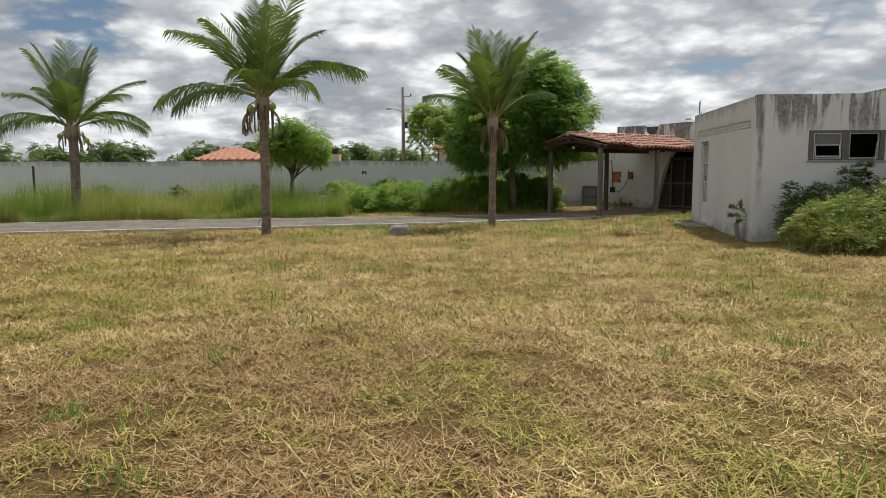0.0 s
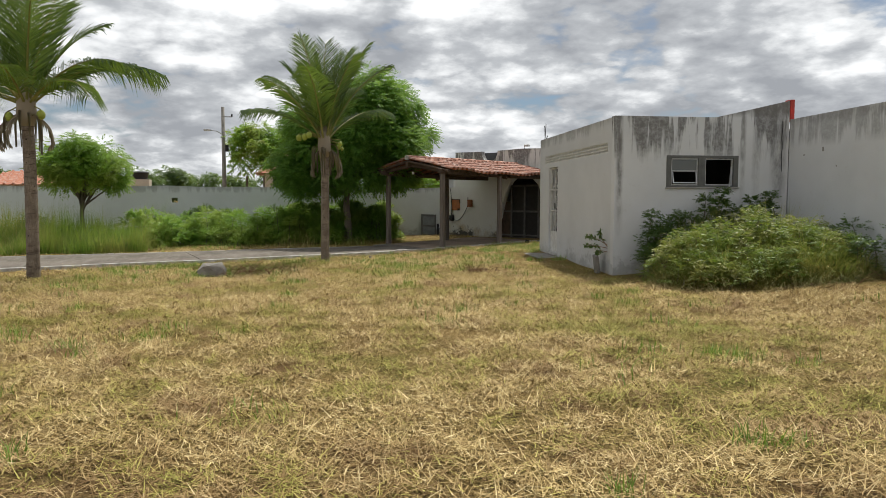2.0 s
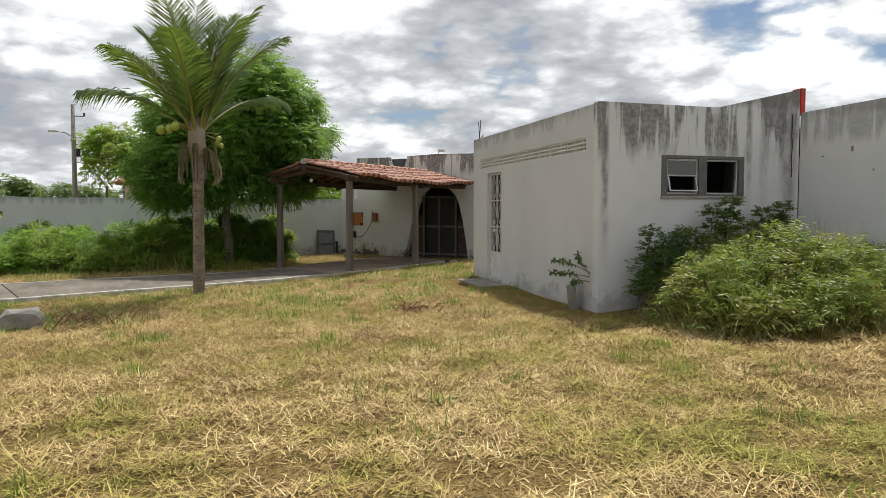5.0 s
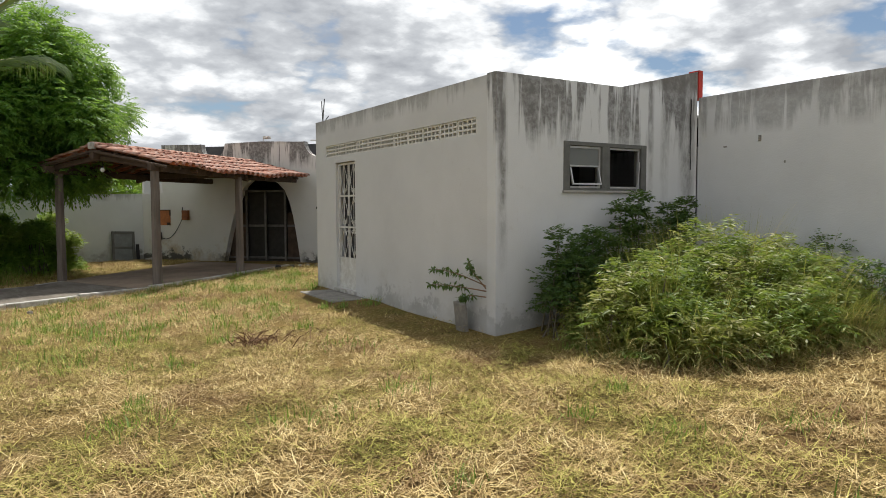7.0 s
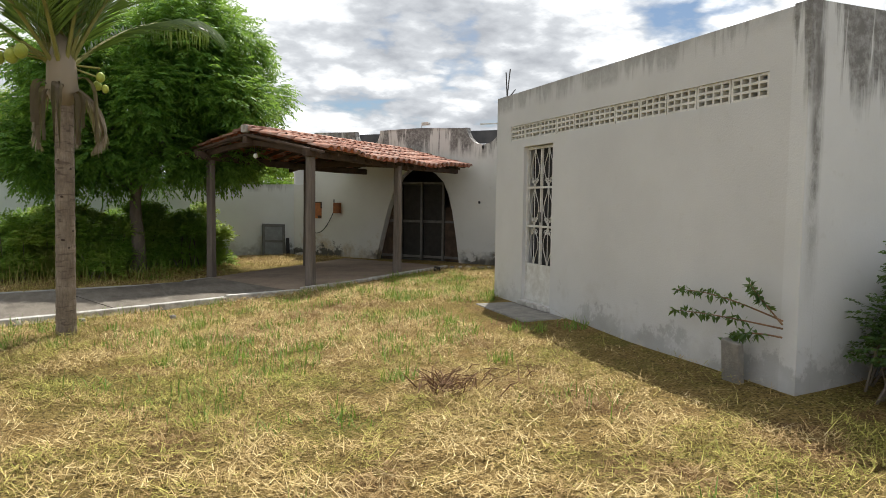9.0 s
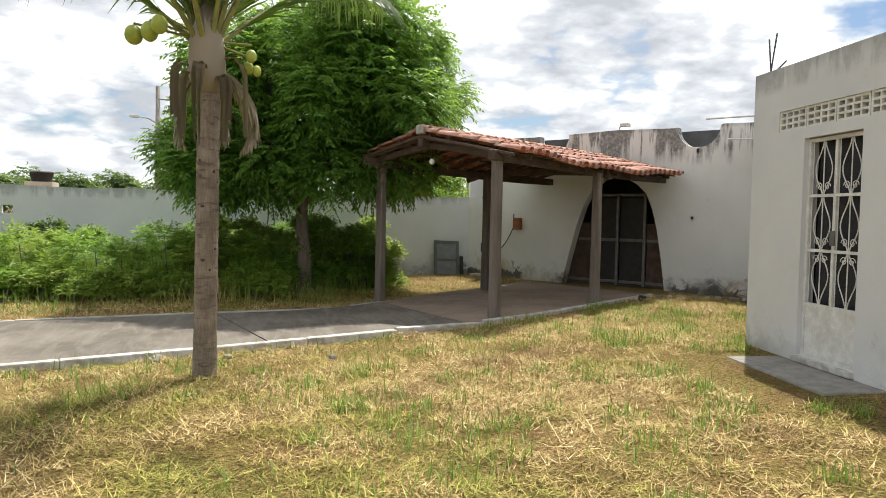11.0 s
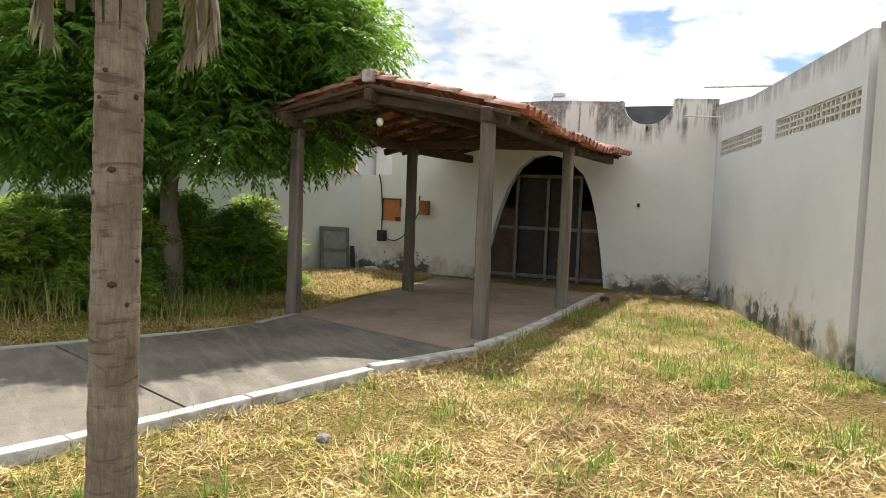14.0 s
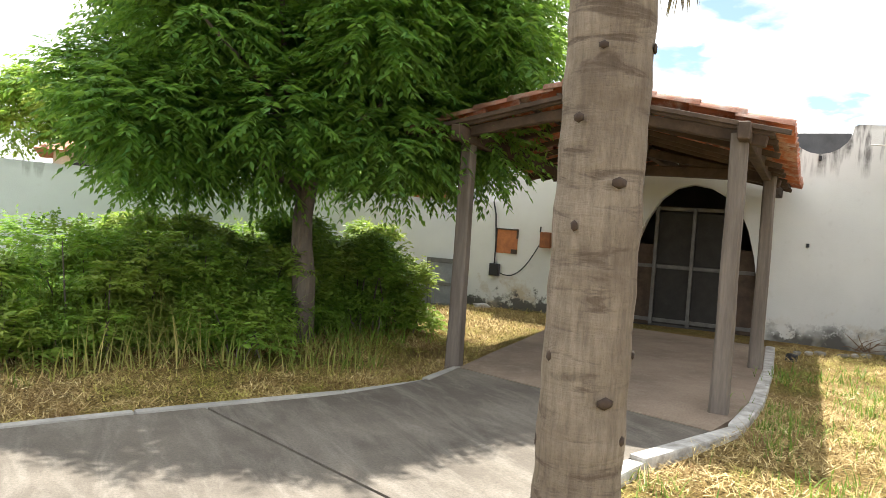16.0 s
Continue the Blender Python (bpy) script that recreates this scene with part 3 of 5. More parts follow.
# plain closing walls, ceiling and floors out of sight
for nm, p, q in (("wall_back_1", (10.36, 14.30), (14.4, 14.5)), ("wall_back_2", (14.4, 14.66), (14.4, 31.2)), ("wall_back_3", (14.24, 31.2), (7.2, 31.2)), ("wall_back_4", (7.6, 31.0), (7.62, 29.95))):
    m_, l_ = on_wall(p, q)
    tagged(wall_grid(nm, m_, l_, lambda u: 2.93, 0.12, M_EAST, []), "plain rendered back wall", "wall", kind="structure")


def slab(name, pts, z0, z1, mat):
    bm = bmesh.new()
    f = bm.faces.new([bm.verts.new((*p, z0)) for p in pts])
    r = bmesh.ops.extrude_face_region(bm, geom=[f])
    bmesh.ops.translate(bm, vec=(0, 0, z1 - z0), verts=[v for v in r["geom"] if isinstance(v, bmesh.types.BMVert)])
    bmesh.ops.recalc_face_normals(bm, faces=bm.faces[:])
    return tagged(part(name, bm, mat), kind="structure")


inner = [(6.70, 14.85), (14.35, 14.7), (14.35, 31.0), (7.75, 31.0), (7.75, 29.5), (11.2, 24.75), (7.4, 20.1)]
slab("ceiling", inner, 2.72, 2.86, M_DARKROOM)
tagged(slab("roof_deck", [(6.68, 14.83), (14.3, 14.72), (14.3, 30.98), (7.77, 30.98), (7.77, 29.55), (11.22, 24.8), (7.42, 20.12)], 2.865, 2.90, M_SLAB), "flat grey cement roof deck", "roof")
slab("floor_inside", inner, -0.1, 0.10, M_DARKROOM)
m_, l_ = on_wall((7.5, 20.0), (14.3, 20.0))
tagged(wall_grid("wall_partition", m_, l_, lambda u: 2.72, 0.1, M_DARKROOM, [], z0=0.1), "dark interior partition wall", "wall")
m_, l_ = on_wall((10.1, 30.9), (14.2, 25.3))
tagged(wall_grid("wall_hall", m_, l_, lambda u: 2.72, 0.1, M_DARKROOM, [], z0=0.1), "dark wall deep inside the hall", "wall")

# ---------------- vent blocks ----------------


def vent_block_mesh(w, h, d, cols, rows):
    bm = bmesh.new()
    t = 0.022
    for i in range(cols + 1):
        x = i * (w - t) / cols
        box(bm, x, x + t, 0, d, 0, h)
    for j in range(rows + 1):
        z = j * (h - t) / rows
        for i in range(cols):
            x = i * (w - t) / cols
            box(bm, x + t, x + (w - t) / cols, 0.001, d - 0.001, z, z + t)
    return mesh_of("vent_block", bm, M_VENT)


M_VENT = two_tone("vent_concrete", (0.70, 0.69, 0.65), (0.55, 0.54, 0.50), 6, 50, 0.9)
vb1 = vent_block_mesh(0.42, 0.206, 0.13, 4, 3)
for i in range(11):
    ob = new("vent_block", vb1)
    ob.parent = wall_w
    ob.matrix_local = Matrix.Translation((U(5.13) + 0.002 + i * (4.74 / 11), 0.012, 2.367))
vb2 = vent_block_mesh(0.45, 0.246, 0.13, 4, 3)
for u0, n, span in ((0.30, 5, 2.30), (3.17, 5, 2.43)):
    for i in range(n):
        ob = new("vent_block", vb2)
        ob.parent = wall_n
        ob.matrix_local = Matrix.Translation((u0 + 0.003 + i * span / n, 0.012, 2.312)) @ Matrix.Diagonal((span / n / 0.46, 1, 1, 1))

# ---------------- iron door in the west wall ----------------
door = empty("door_1")
door.matrix_world = mw @ Matrix.Translation((U(4.70), 0.05, 0.12))
tagged(door, "white painted iron door with scrolled grille, closed", "door", kind="structure")
DW, DH = 0.80, 2.13
bm = bmesh.new()
for a in ((0, 0.035, 0, 0.04, 0, DH), (DW - 0.035, DW, 0, 0.04, 0, DH), (0.035, DW - 0.035, 0.001, 0.039, DH - 0.035, DH), (0.035, DW - 0.035, 0.001, 0.039, 0, 0.03)):
    box(bm, *a)
part("door_frame", bm, M_IRONWHITE, door)
part("door_panel", boxed(0.036, DW - 0.036, 0.008, 0.03, 0.031, 0.50, None, 0.004), M_IRONWHITE, door)
for z in (0.50, 1.03, 1.56):
    part("crossbar", boxed(0.036, DW - 0.036, 0.004, 0.034, z, z + 0.028), M_IRONWHITE, door)
part("mullion", boxed(DW / 2 - 0.014, DW / 2 + 0.014, 0.005, 0.033, 0.53, DH - 0.036), M_IRONWHITE, door)
part("lock_case", boxed(DW / 2 - 0.03, DW / 2 + 0.03, -0.012, 0.004, 1.10, 1.24, None, 0.004), M_GREYFRAME, door)


def scroll_panel(x0, x1, z0, z1, flip):
    bm = bmesh.new()
    c, w = (x0 + x1) / 2, (x1 - x0) / 2
    tube(bm, [(c, 0.02, z0), (c, 0.02, z1)], 0.006, 6)
    for s in (-1, 1):
        pts = []
        for i in range(13):
            t = i / 12
            z = z0 + (z1 - z0) * (t if not flip else 1 - t)
            pts.append((c + s * (0.012 + (w - 0.03) * math.sin(math.pi * t) ** 1.5 * (1 - 0.55 * t)), 0.02, z))
        tube(bm, pts, 0.006, 5)
        zc = (z0 + 0.07) if not flip else (z1 - 0.07)
        tube(bm, [(c + s * (0.055 + (0.045 - i * 0.0028) * math.cos(i * 0.6)), 0.02, zc + (0.045 - i * 0.0028) * math.sin(i * 0.6)) for i in range(15)], 0.005, 5)
        tube(bm, [(c + s * (w - 0.02), 0.02, z0), (c + s * (w - 0.02), 0.02, z1)], 0.005, 5)
    return bm


for z0, z1, fl in ((0.53, 1.03, True), (1.06, 1.56, False), (1.59, DH - 0.036, False)):
    for x0, x1 in ((0.036, DW / 2 - 0.014), (DW / 2 + 0.014, DW - 0.036)):
        part("grille", scroll_panel(x0, x1, z0, z1, fl), M_IRONWHITE, door)
# black sheet added in the opening: the room's darkness, put into its colour
part("grille_dark_sheet", boxed(0.04, DW - 0.04, 0.10, 0.11, 0.0, DH), M_BLACK, door, "black sheet added as the unlit dark behind the grille")
# doorstep
step = part("doorstep", boxed(U(4.95), U(3.45), -0.60, 0.0, -0.25, 0.055, mw, 0.02), M_STONE)
tagged(step, "worn grey cement doorstep before the iron door", "step", kind="structure")
sill = part("threshold", boxed(U(4.72), U(3.88), -0.05, 0.04, 0.06, 0.118, mw, 0.008), M_KERB)
tagged(sill, "chipped whitewashed door threshold", "trim", kind="structure")

# ---------------- window in the south wall ----------------
win = empty("window_1")
win.matrix_world = ms @ Matrix.Translation((1.05, 0, 1.70))
tagged(win, "grey framed window with two aluminium sashes, half open", "window", kind="structure")
WW, WH = 1.49, 0.61
for a in ((0, 0.10, -0.012, 0.12, 0, WH), (WW - 0.10, WW, -0.012, 0.12, 0, WH), (0.66, 0.80, -0.012, 0.12, 0.03, WH - 0.05), (0.101, WW - 0.101, -0.010, 0.12, WH - 0.05, WH), (0.101, WW - 0.101, -0.010, 0.12, 0, 0.03)):
    part("window_frame", boxed(*a, None, 0.004), M_GREYFRAME, win)
k = NT("window_glass")
k.done((0.30, 0.32, 0.32), 0.15, spec=0.5)
k.b.inputs["Transmission Weight"].default_value = 0.55
M_GLASS = k.m
for x0, x1 in ((0.104, 0.656), (0.804, WW - 0.104)):
    bm = bmesh.new()
    for a in ((x0, x0 + 0.022, 0.02, 0.05, 0.032, WH - 0.052), (x1 - 0.022, x1, 0.02, 0.05, 0.032, WH - 0.052), (x0, x1, 0.021, 0.049, WH - 0.078, WH - 0.053), (x0, x1, 0.021, 0.049, 0.033, 0.055)):
        box(bm, *a)
    part("sash", bm, M_ALU, win)
bm = bmesh.new()
box(bm, 0.127, 0.633, 0.03, 0.036, 0.32, 0.53)
part("pane", bm, M_GLASS, win)
part("glazing_bar", boxed(0.127, 0.633, 0.022, 0.046, 0.30, 0.32), M_ALU, win)
tilt = Matrix.Translation((0, 0.03, 0.30)) @ Matrix.Rotation(radians(-14), 4, 'X')
bm = bmesh.new()
for a in ((0.13, 0.148, -0.01, 0.01, -0.235, -0.01), (0.612, 0.63, -0.01, 0.01, -0.235, -0.01), (0.148, 0.612, -0.009, 0.009, -0.235, -0.217)):
    box(bm, *a, tilt)
part("hopper_frame", bm, M_ALU, win)
bm = bmesh.new()
box(bm, WW - 0.20, WW - 0.182, -0.03, 0.0, 0.06, 0.5, Matrix.Rotation(radians(5), 4, 'Y'))
part("stay_bar", bm, M_ALU, win)
part("window_sill", boxed(-0.02, WW + 0.02, -0.035, 0.0, -0.03, 0.0, None, 0.006), M_SLAB, win)

# ---------------- gate in the arch ----------------
gate = empty("arch_gate")
gate.matrix_world = ma @ Matrix.Translation((0, 0.13, 0))
tagged(gate, "grey timber and metal gate filling the arched doorway", "gate", kind="structure")
for u in (2.60, 3.19, 3.80):
    part("stile", boxed(u, u + 0.055, 0, 0.05, 0.02, 1.98, None, 0.004), M_GATE, gate)
for z in (0.06, 0.96, 1.93):
    part("rail", boxed(2.03 if z < 0.9 else (2.27 if z < 1.5 else 2.62), 4.32 if z < 0.9 else (4.17 if z < 1.5 else 3.93), 0.051, 0.085, z, z + 0.06, None, 0.004), M_GATE, gate)
for u0, u1 in ((2.66, 3.185), (3.25, 3.795)):
    part("gate_board", boxed(u0, u1, 0.09, 0.10, 0.03, 0.95), M_GATEBOARD, gate, "dark sheet panel")
    part("gate_board", boxed(u0, u1, 0.09, 0.10, 1.03, 1.90), M_GATEBOARD, gate, "dark sheet panel")
for u0, u1, zt in ((2.04, 2.59, 1.35), (3.86, 4.31, 1.35)):
    part("side_board", boxed(u0, u1, 0.09, 0.10, 0.0, zt), M_WOODX, gate, "dark brown side board")

# ---------------- carport ----------------
FM = Vector((4.36, 24.06, 0))
D = Vector((0.828, 0.56, 0)).normalized()
S = Vector((D.y, -D.x, 0))
mc = Matrix.Identity(4)
for i in range(3):
    mc[i][0], mc[i][1], mc[i][3] = D[i], S[i], FM[i]
# local: x along the carport to the arch wall, y to its south side (mirrored frame)


def flip(bm):
    bmesh.ops.reverse_faces(bm, faces=bm.faces[:])
    return bm


def cp(x, y, z):
    """A place in the carport; the gable end is drawn back a little towards both eaves."""
    return mc @ Vector((x + (0.13 * min(abs(y) / 1.7, 1.0) * max(0.0, 1 - x / 2.5) if z > 2.32 and x < 2.5 else 0.0), y, z))


carport = empty("carport")
tagged(carport, "open timber carport with a low clay tiled roof", "carport")
RL, RIDGE, EAVE = 5.62, 2.715, 2.35


def roof_z(x, y):
    """Top plane of the roof, sagging slightly towards the wall."""
    a = abs(y) / 1.72
    return RIDGE + (EAVE - RIDGE) * (a ** 1.1) - 0.10 * math.sin(math.pi * min(max(x / RL, 0), 1)) * a + 0.02 * math.sin(3.1 * x) * a


def beam(name, p, q, w, h, mat, label="", bow=0.0):
    p, q = Vector(p), Vector(q)
    d = (q - p)
    n = 6 if bow else 2
    bm = bmesh.new()
    side = d.normalized().cross(Vector((0, 0, 1)))
    side = side.normalized() if side.length > 0.1 else Vector((D.x, D.y, 0))
    up = side.cross(d.normalized())
    rings = []
    for i in range(n):
        t = i / (n - 1)
        c = p + d * t + up * bow * math.sin(math.pi * t)
        ww, hh = w * (1 + 0.05 * math.sin(i * 2.1)), h * (1 + 0.05 * math.cos(i * 1.7))
        rings.append([bm.verts.new(c + side * a * ww / 2 + up * b * hh / 2) for a, b in ((-1, -1), (1, -1), (1, 1), (-1, 1))])
    for u, v in zip(rings, rings[1:]):
        for j in range(4):
            bm.faces.new((u[j], u[(j + 1) % 4], v[(j + 1) % 4], v[j]))
    bm.faces.new(rings[0][::-1])
    bm.faces.new(rings[-1])
    bmesh.ops.recalc_face_normals(bm, faces=bm.faces[:])
    bmesh.ops.bevel(bm, geom=bm.edges[:], offset=min(w, h) * 0.12, segments=1, affect='EDGES')
    return part(name, bm, mat, carport, label)


def post(x, y, top, lean):
    p, q = cp(x, y, -0.15), cp(x, y, top)
    bm = bmesh.new()
    rnd = random.Random(int(x * 100 + y * 10))
    rings = []
    for i in range(9):
        t = i / 8
        c = p.lerp(q, t) + D * lean * t + S * rnd.uniform(-0.004, 0.004)
        hw = 0.068 + 0.012 * (1 - t) ** 3
        ring = []
        for a, b in ((-1, -0.72), (-0.72, -1), (-0.12, -1), (0, -0.72), (0.12, -1), (0.72, -1), (1, -0.72), (1, 0.72), (0.72, 1), (-0.72, 1), (-1, 0.72)):
            ring.append(bm.verts.new(c + D * a * hw * 0.95 + S * b * hw + Vector((0, 0, 0))))
        rings.append(ring)
    n = len(rings[0])
    for u, v in zip(rings, rings[1:]):
        for j in range(n):
            bm.faces.new((u[j], u[(j + 1) % n], v[(j + 1) % n], v[j]))
    bm.faces.new(rings[0])
    bm.faces.new(rings[-1])
    bmesh.ops.recalc_face_normals(bm, faces=bm.faces[:])
    part("post", bm, M_WOOD, carport)


POSTS = [(0.19, -1.17), (0.01, 1.38), (2.97, -1.09), (2.70, 1.48)]
for (x, y), top in zip(POSTS, (2.30, 2.30, 2.22, 2.22)):
    post(x, y, top, 0.0)
# plates along both sides, tie beams, ridge, rafters
for y in (-1.14, 1.42):
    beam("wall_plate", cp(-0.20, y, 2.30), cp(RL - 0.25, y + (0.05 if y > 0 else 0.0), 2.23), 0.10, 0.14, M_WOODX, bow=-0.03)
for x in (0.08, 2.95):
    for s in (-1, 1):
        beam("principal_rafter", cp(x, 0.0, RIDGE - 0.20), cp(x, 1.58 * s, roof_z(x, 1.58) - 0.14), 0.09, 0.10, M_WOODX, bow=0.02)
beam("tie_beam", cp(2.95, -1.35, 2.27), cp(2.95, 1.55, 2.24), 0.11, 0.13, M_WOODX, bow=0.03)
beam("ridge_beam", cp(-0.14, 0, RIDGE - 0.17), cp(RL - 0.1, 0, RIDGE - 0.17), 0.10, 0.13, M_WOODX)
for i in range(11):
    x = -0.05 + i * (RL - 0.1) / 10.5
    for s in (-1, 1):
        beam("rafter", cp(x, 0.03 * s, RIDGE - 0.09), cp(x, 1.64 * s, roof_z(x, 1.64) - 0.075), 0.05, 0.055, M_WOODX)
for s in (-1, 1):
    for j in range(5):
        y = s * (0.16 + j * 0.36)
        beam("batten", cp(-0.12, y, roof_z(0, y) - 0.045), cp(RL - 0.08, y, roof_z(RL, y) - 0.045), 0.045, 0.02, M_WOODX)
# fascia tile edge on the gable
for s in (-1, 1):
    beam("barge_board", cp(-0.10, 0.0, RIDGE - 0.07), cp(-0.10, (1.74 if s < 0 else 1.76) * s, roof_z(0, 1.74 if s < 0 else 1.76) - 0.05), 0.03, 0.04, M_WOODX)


def half_tile(length, r0, r1, up=True, sides=6, t=0.012):
    """A tapered half-round clay tile along +y, open below (or above)."""
    bm = bmesh.new()
    s = 1 if up else -1
    rows = []
    for y, r in ((0.0, r0), (length, r1)):
        outer, innr = [], []
        for i in range(sides + 1):
            a = math.pi * i / sides
            outer.append(bm.verts.new((r * math.cos(a), y, s * r * 0.75 * math.sin(a))))
            innr.append(bm.verts.new(((r - t) * math.cos(a), y, s * (r - t) * 0.75 * math.sin(a) - 0.001)))
        rows.append((outer, innr))
    (o0, i0), (o1, i1) = rows
    for j in range(sides):
        bm.faces.new((o0[j], o1[j], o1[j + 1], o0[j + 1]))
        bm.faces.new((i0[j], i0[j + 1], i1[j + 1], i1[j]))
        bm.faces.new((o0[j], o0[j + 1], i0[j + 1], i0[j]))
        bm.faces.new((o1[j], i1[j], i1[j + 1], o1[j + 1]))
    bmesh.ops.recalc_face_normals(bm, faces=bm.faces[:])
    return bm


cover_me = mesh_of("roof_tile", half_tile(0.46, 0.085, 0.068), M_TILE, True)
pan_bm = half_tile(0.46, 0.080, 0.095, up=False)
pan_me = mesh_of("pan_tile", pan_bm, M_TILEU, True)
rnd = random.Random(11)
pv, pf, base = [], [], 0
pan_co = np.array([v.co[:] for v in pan_me.vertices])
pan_fc = np.array([p.vertices[:] for p in pan_me.polygons])
tilecount = 0
for s in (-1, 1):
    ncol = 28
    for i in range(ncol):
        x = -0.04 + i * (RL - 0.04) / (ncol - 1)
        for j in range(5):
            y0 = 1.77 - j * 0.365
            span = 0.44
            y1 = max(y0 - span, 0.0)
            jx, jz = rnd.uniform(-0.012, 0.012), rnd.uniform(-0.006, 0.008)
            p = cp(x + jx, s * y0, roof_z(x, y0) + 0.028 + jz)
            q = cp(x + jx + rnd.uniform(-0.012, 0.012), s * y1, roof_z(x, y1) + 0.012 + jz)
            d = (q - p).normalized()
            side = d.cross(Vector((0, 0, 1))).normalized()
            up = side.cross(d)
            m = Matrix.Identity(4)
            for k3 in range(3):
                m[k3][0], m[k3][1], m[k3][2], m[k3][3] = side[k3], d[k3], up[k3], p[k3]
            if not (s < 0 and i > 21 and j == 0 and rnd.random() < 0.5):
                ob = new("roof_tile", cover_me)
                ob.parent = carport
                ob.matrix_world = m
                tilecount += 1
            if i < ncol - 1:
                off = m @ Matrix.Translation(((RL - 0.04) / (ncol - 1) / 2 * s, 0, 0.028))
                mm = np.array(off)
                pv.append(pan_co @ mm[:3, :3].T + mm[:3, 3])
                pf.append(pan_fc + base)
                base += len(pan_co)
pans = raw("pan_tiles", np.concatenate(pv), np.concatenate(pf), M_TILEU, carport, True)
tagged(pans, kind="stuff")
ridge_me = mesh_of("ridge_tile", half_tile(0.50, 0.125, 0.105), M_TILE, True)
for i in range(14):
    x = -0.12 + i * 0.405
    ob = new("ridge_tile", ridge_me)
    ob.parent = carport
    a = math.atan2(D.y, D.x) - math.pi / 2
    ob.matrix_world = Matrix.Translation(cp(x, rnd.uniform(-0.01, 0.01), RIDGE + 0.02 + 0.006 * (i % 2))) @ Matrix.Rotation(a, 4, 'Z') @ Matrix.Rotation(radians(1.5), 4, 'X')
part("ridge_mortar", boxed(-0.16, -0.06, -0.07, 0.07, RIDGE - 0.04, RIDGE + 0.10, mc, 0.03), M_KERB, carport, "lump of pale mortar closing the ridge")
# bulb on its cord
lamp = empty("hanging_bulb")
tagged(lamp, "white bulb hanging unlit on a short cord", "lamp")
c = cp(0.15, 0.0, 2.29)
bm = tube(bmesh.new(), [c + Vector((0, 0, 0.30)), c + Vector((0, 0, 0.05))], 0.006, 6)
part("cord", bm, M_BLACK, lamp)
bm = tube(bmesh.new(), [c + Vector((0, 0, 0.06)), c + Vector((0, 0, 0.03))], 0.02, 10)
part("socket", bm, M_BLACK, lamp)
bm = bmesh.new()
bmesh.ops.create_uvsphere(bm, u_segments=14, v_segments=10, radius=0.042)
bmesh.ops.transform(bm, matrix=Matrix.Translation(c - Vector((0, 0, 0.012))) @ Matrix.Diagonal((1, 1, 1.2, 1)), verts=bm.verts[:])
part("bulb", bm, M_BULB, lamp, smooth=True)

# ---------------- plants ----------------


def basis(d):
    d = d / np.linalg.norm(d, axis=-1, keepdims=True)
    ref = np.where(np.abs(d[..., 2:3]) > 0.9, np.array([1.0, 0, 0]), np.array([0, 0, 1.0]))
    a = np.cross(d, ref)
    a /= np.linalg.norm(a, axis=-1, keepdims=True)
    return d, a, np.cross(a, d)


def blades(rng, x, y, z, length, width, lean, azim=None, segs=1):
    """Blades of grass as tapering strips; segs=1 gives one triangle each."""
    n = len(x)
    az = rng.uniform(0, 2 * np.pi, n) if azim is None else azim
    h = np.stack([np.cos(az), np.sin(az), np.zeros(n)], 1)
    w = np.stack([-np.sin(az), np.cos(az), np.zeros(n)], 1) * (width / 2)[:, None]
    base = np.stack([x, y, z], 1)
    pts = []
    for i in range(segs + 1):
        t = i / segs
        ang = lean * (0.45 + 0.55 * t)
        c = base + h * (np.sin(ang) * length * t)[:, None] + np.array([0, 0, 1.0]) * (np.cos(ang) * length * t)[:, None]
        pts.append(c)
    if segs == 1:
        v = np.stack([base - w, base + w, pts[1]], 1).reshape(-1, 3)
        return v, np.arange(3 * n).reshape(n, 3)
    vs, fs = [], []
    for i in range(segs):
        t = i / segs
        vs += [pts[i] - w * (1 - t), pts[i] + w * (1 - t)]
    vs.append(pts[segs])
    k = len(vs)
    v = np.stack(vs, 1).reshape(-1, 3)
    o = np.arange(n)[:, None] * k
    for i in range(segs - 1):
        a = 2 * i
        fs += [np.concatenate([o + a, o + a + 1, o + a + 3], 1), np.concatenate([o + a, o + a + 3, o + a + 2], 1)]
    fs.append(np.concatenate([o + k - 3, o + k - 2, o + k - 1], 1))
    return v, np.concatenate(fs)


def join(bits):
    vs, fs, o = [], [], 0
    for v, f in bits:
        vs.append(v)
        fs.append(f + o)
        o += len(v)
    return np.concatenate(vs), np.concatenate(fs)


def off_lawn(x, y):
    """True where the drive, the building or the doorstep lies."""
    nx_, ny_ = zip(*NEAR_EDGE)
    on_drive = (y > np.interp(x, nx_, ny_) - 0.0) & (y < np.interp(x, *zip(*FAR_EDGE)) + 0.05)
    west = 6.5 + (y - 14.65) * 0.126
    inb = (x > west) & (y > 14.55) & (y < 20.2)
    north = (x > 7.2 + (y - 20.2) * 0.82) & (y >= 20.2)
    arch = (x > 7.3 + (29.7 - y) * 0.73) & (y >= 24.7)
    step_ = (x > 5.75) & (y > 18.0) & (y < 19.8)
    return on_drive | inb | north | arch | step_ | (x > 10.0)


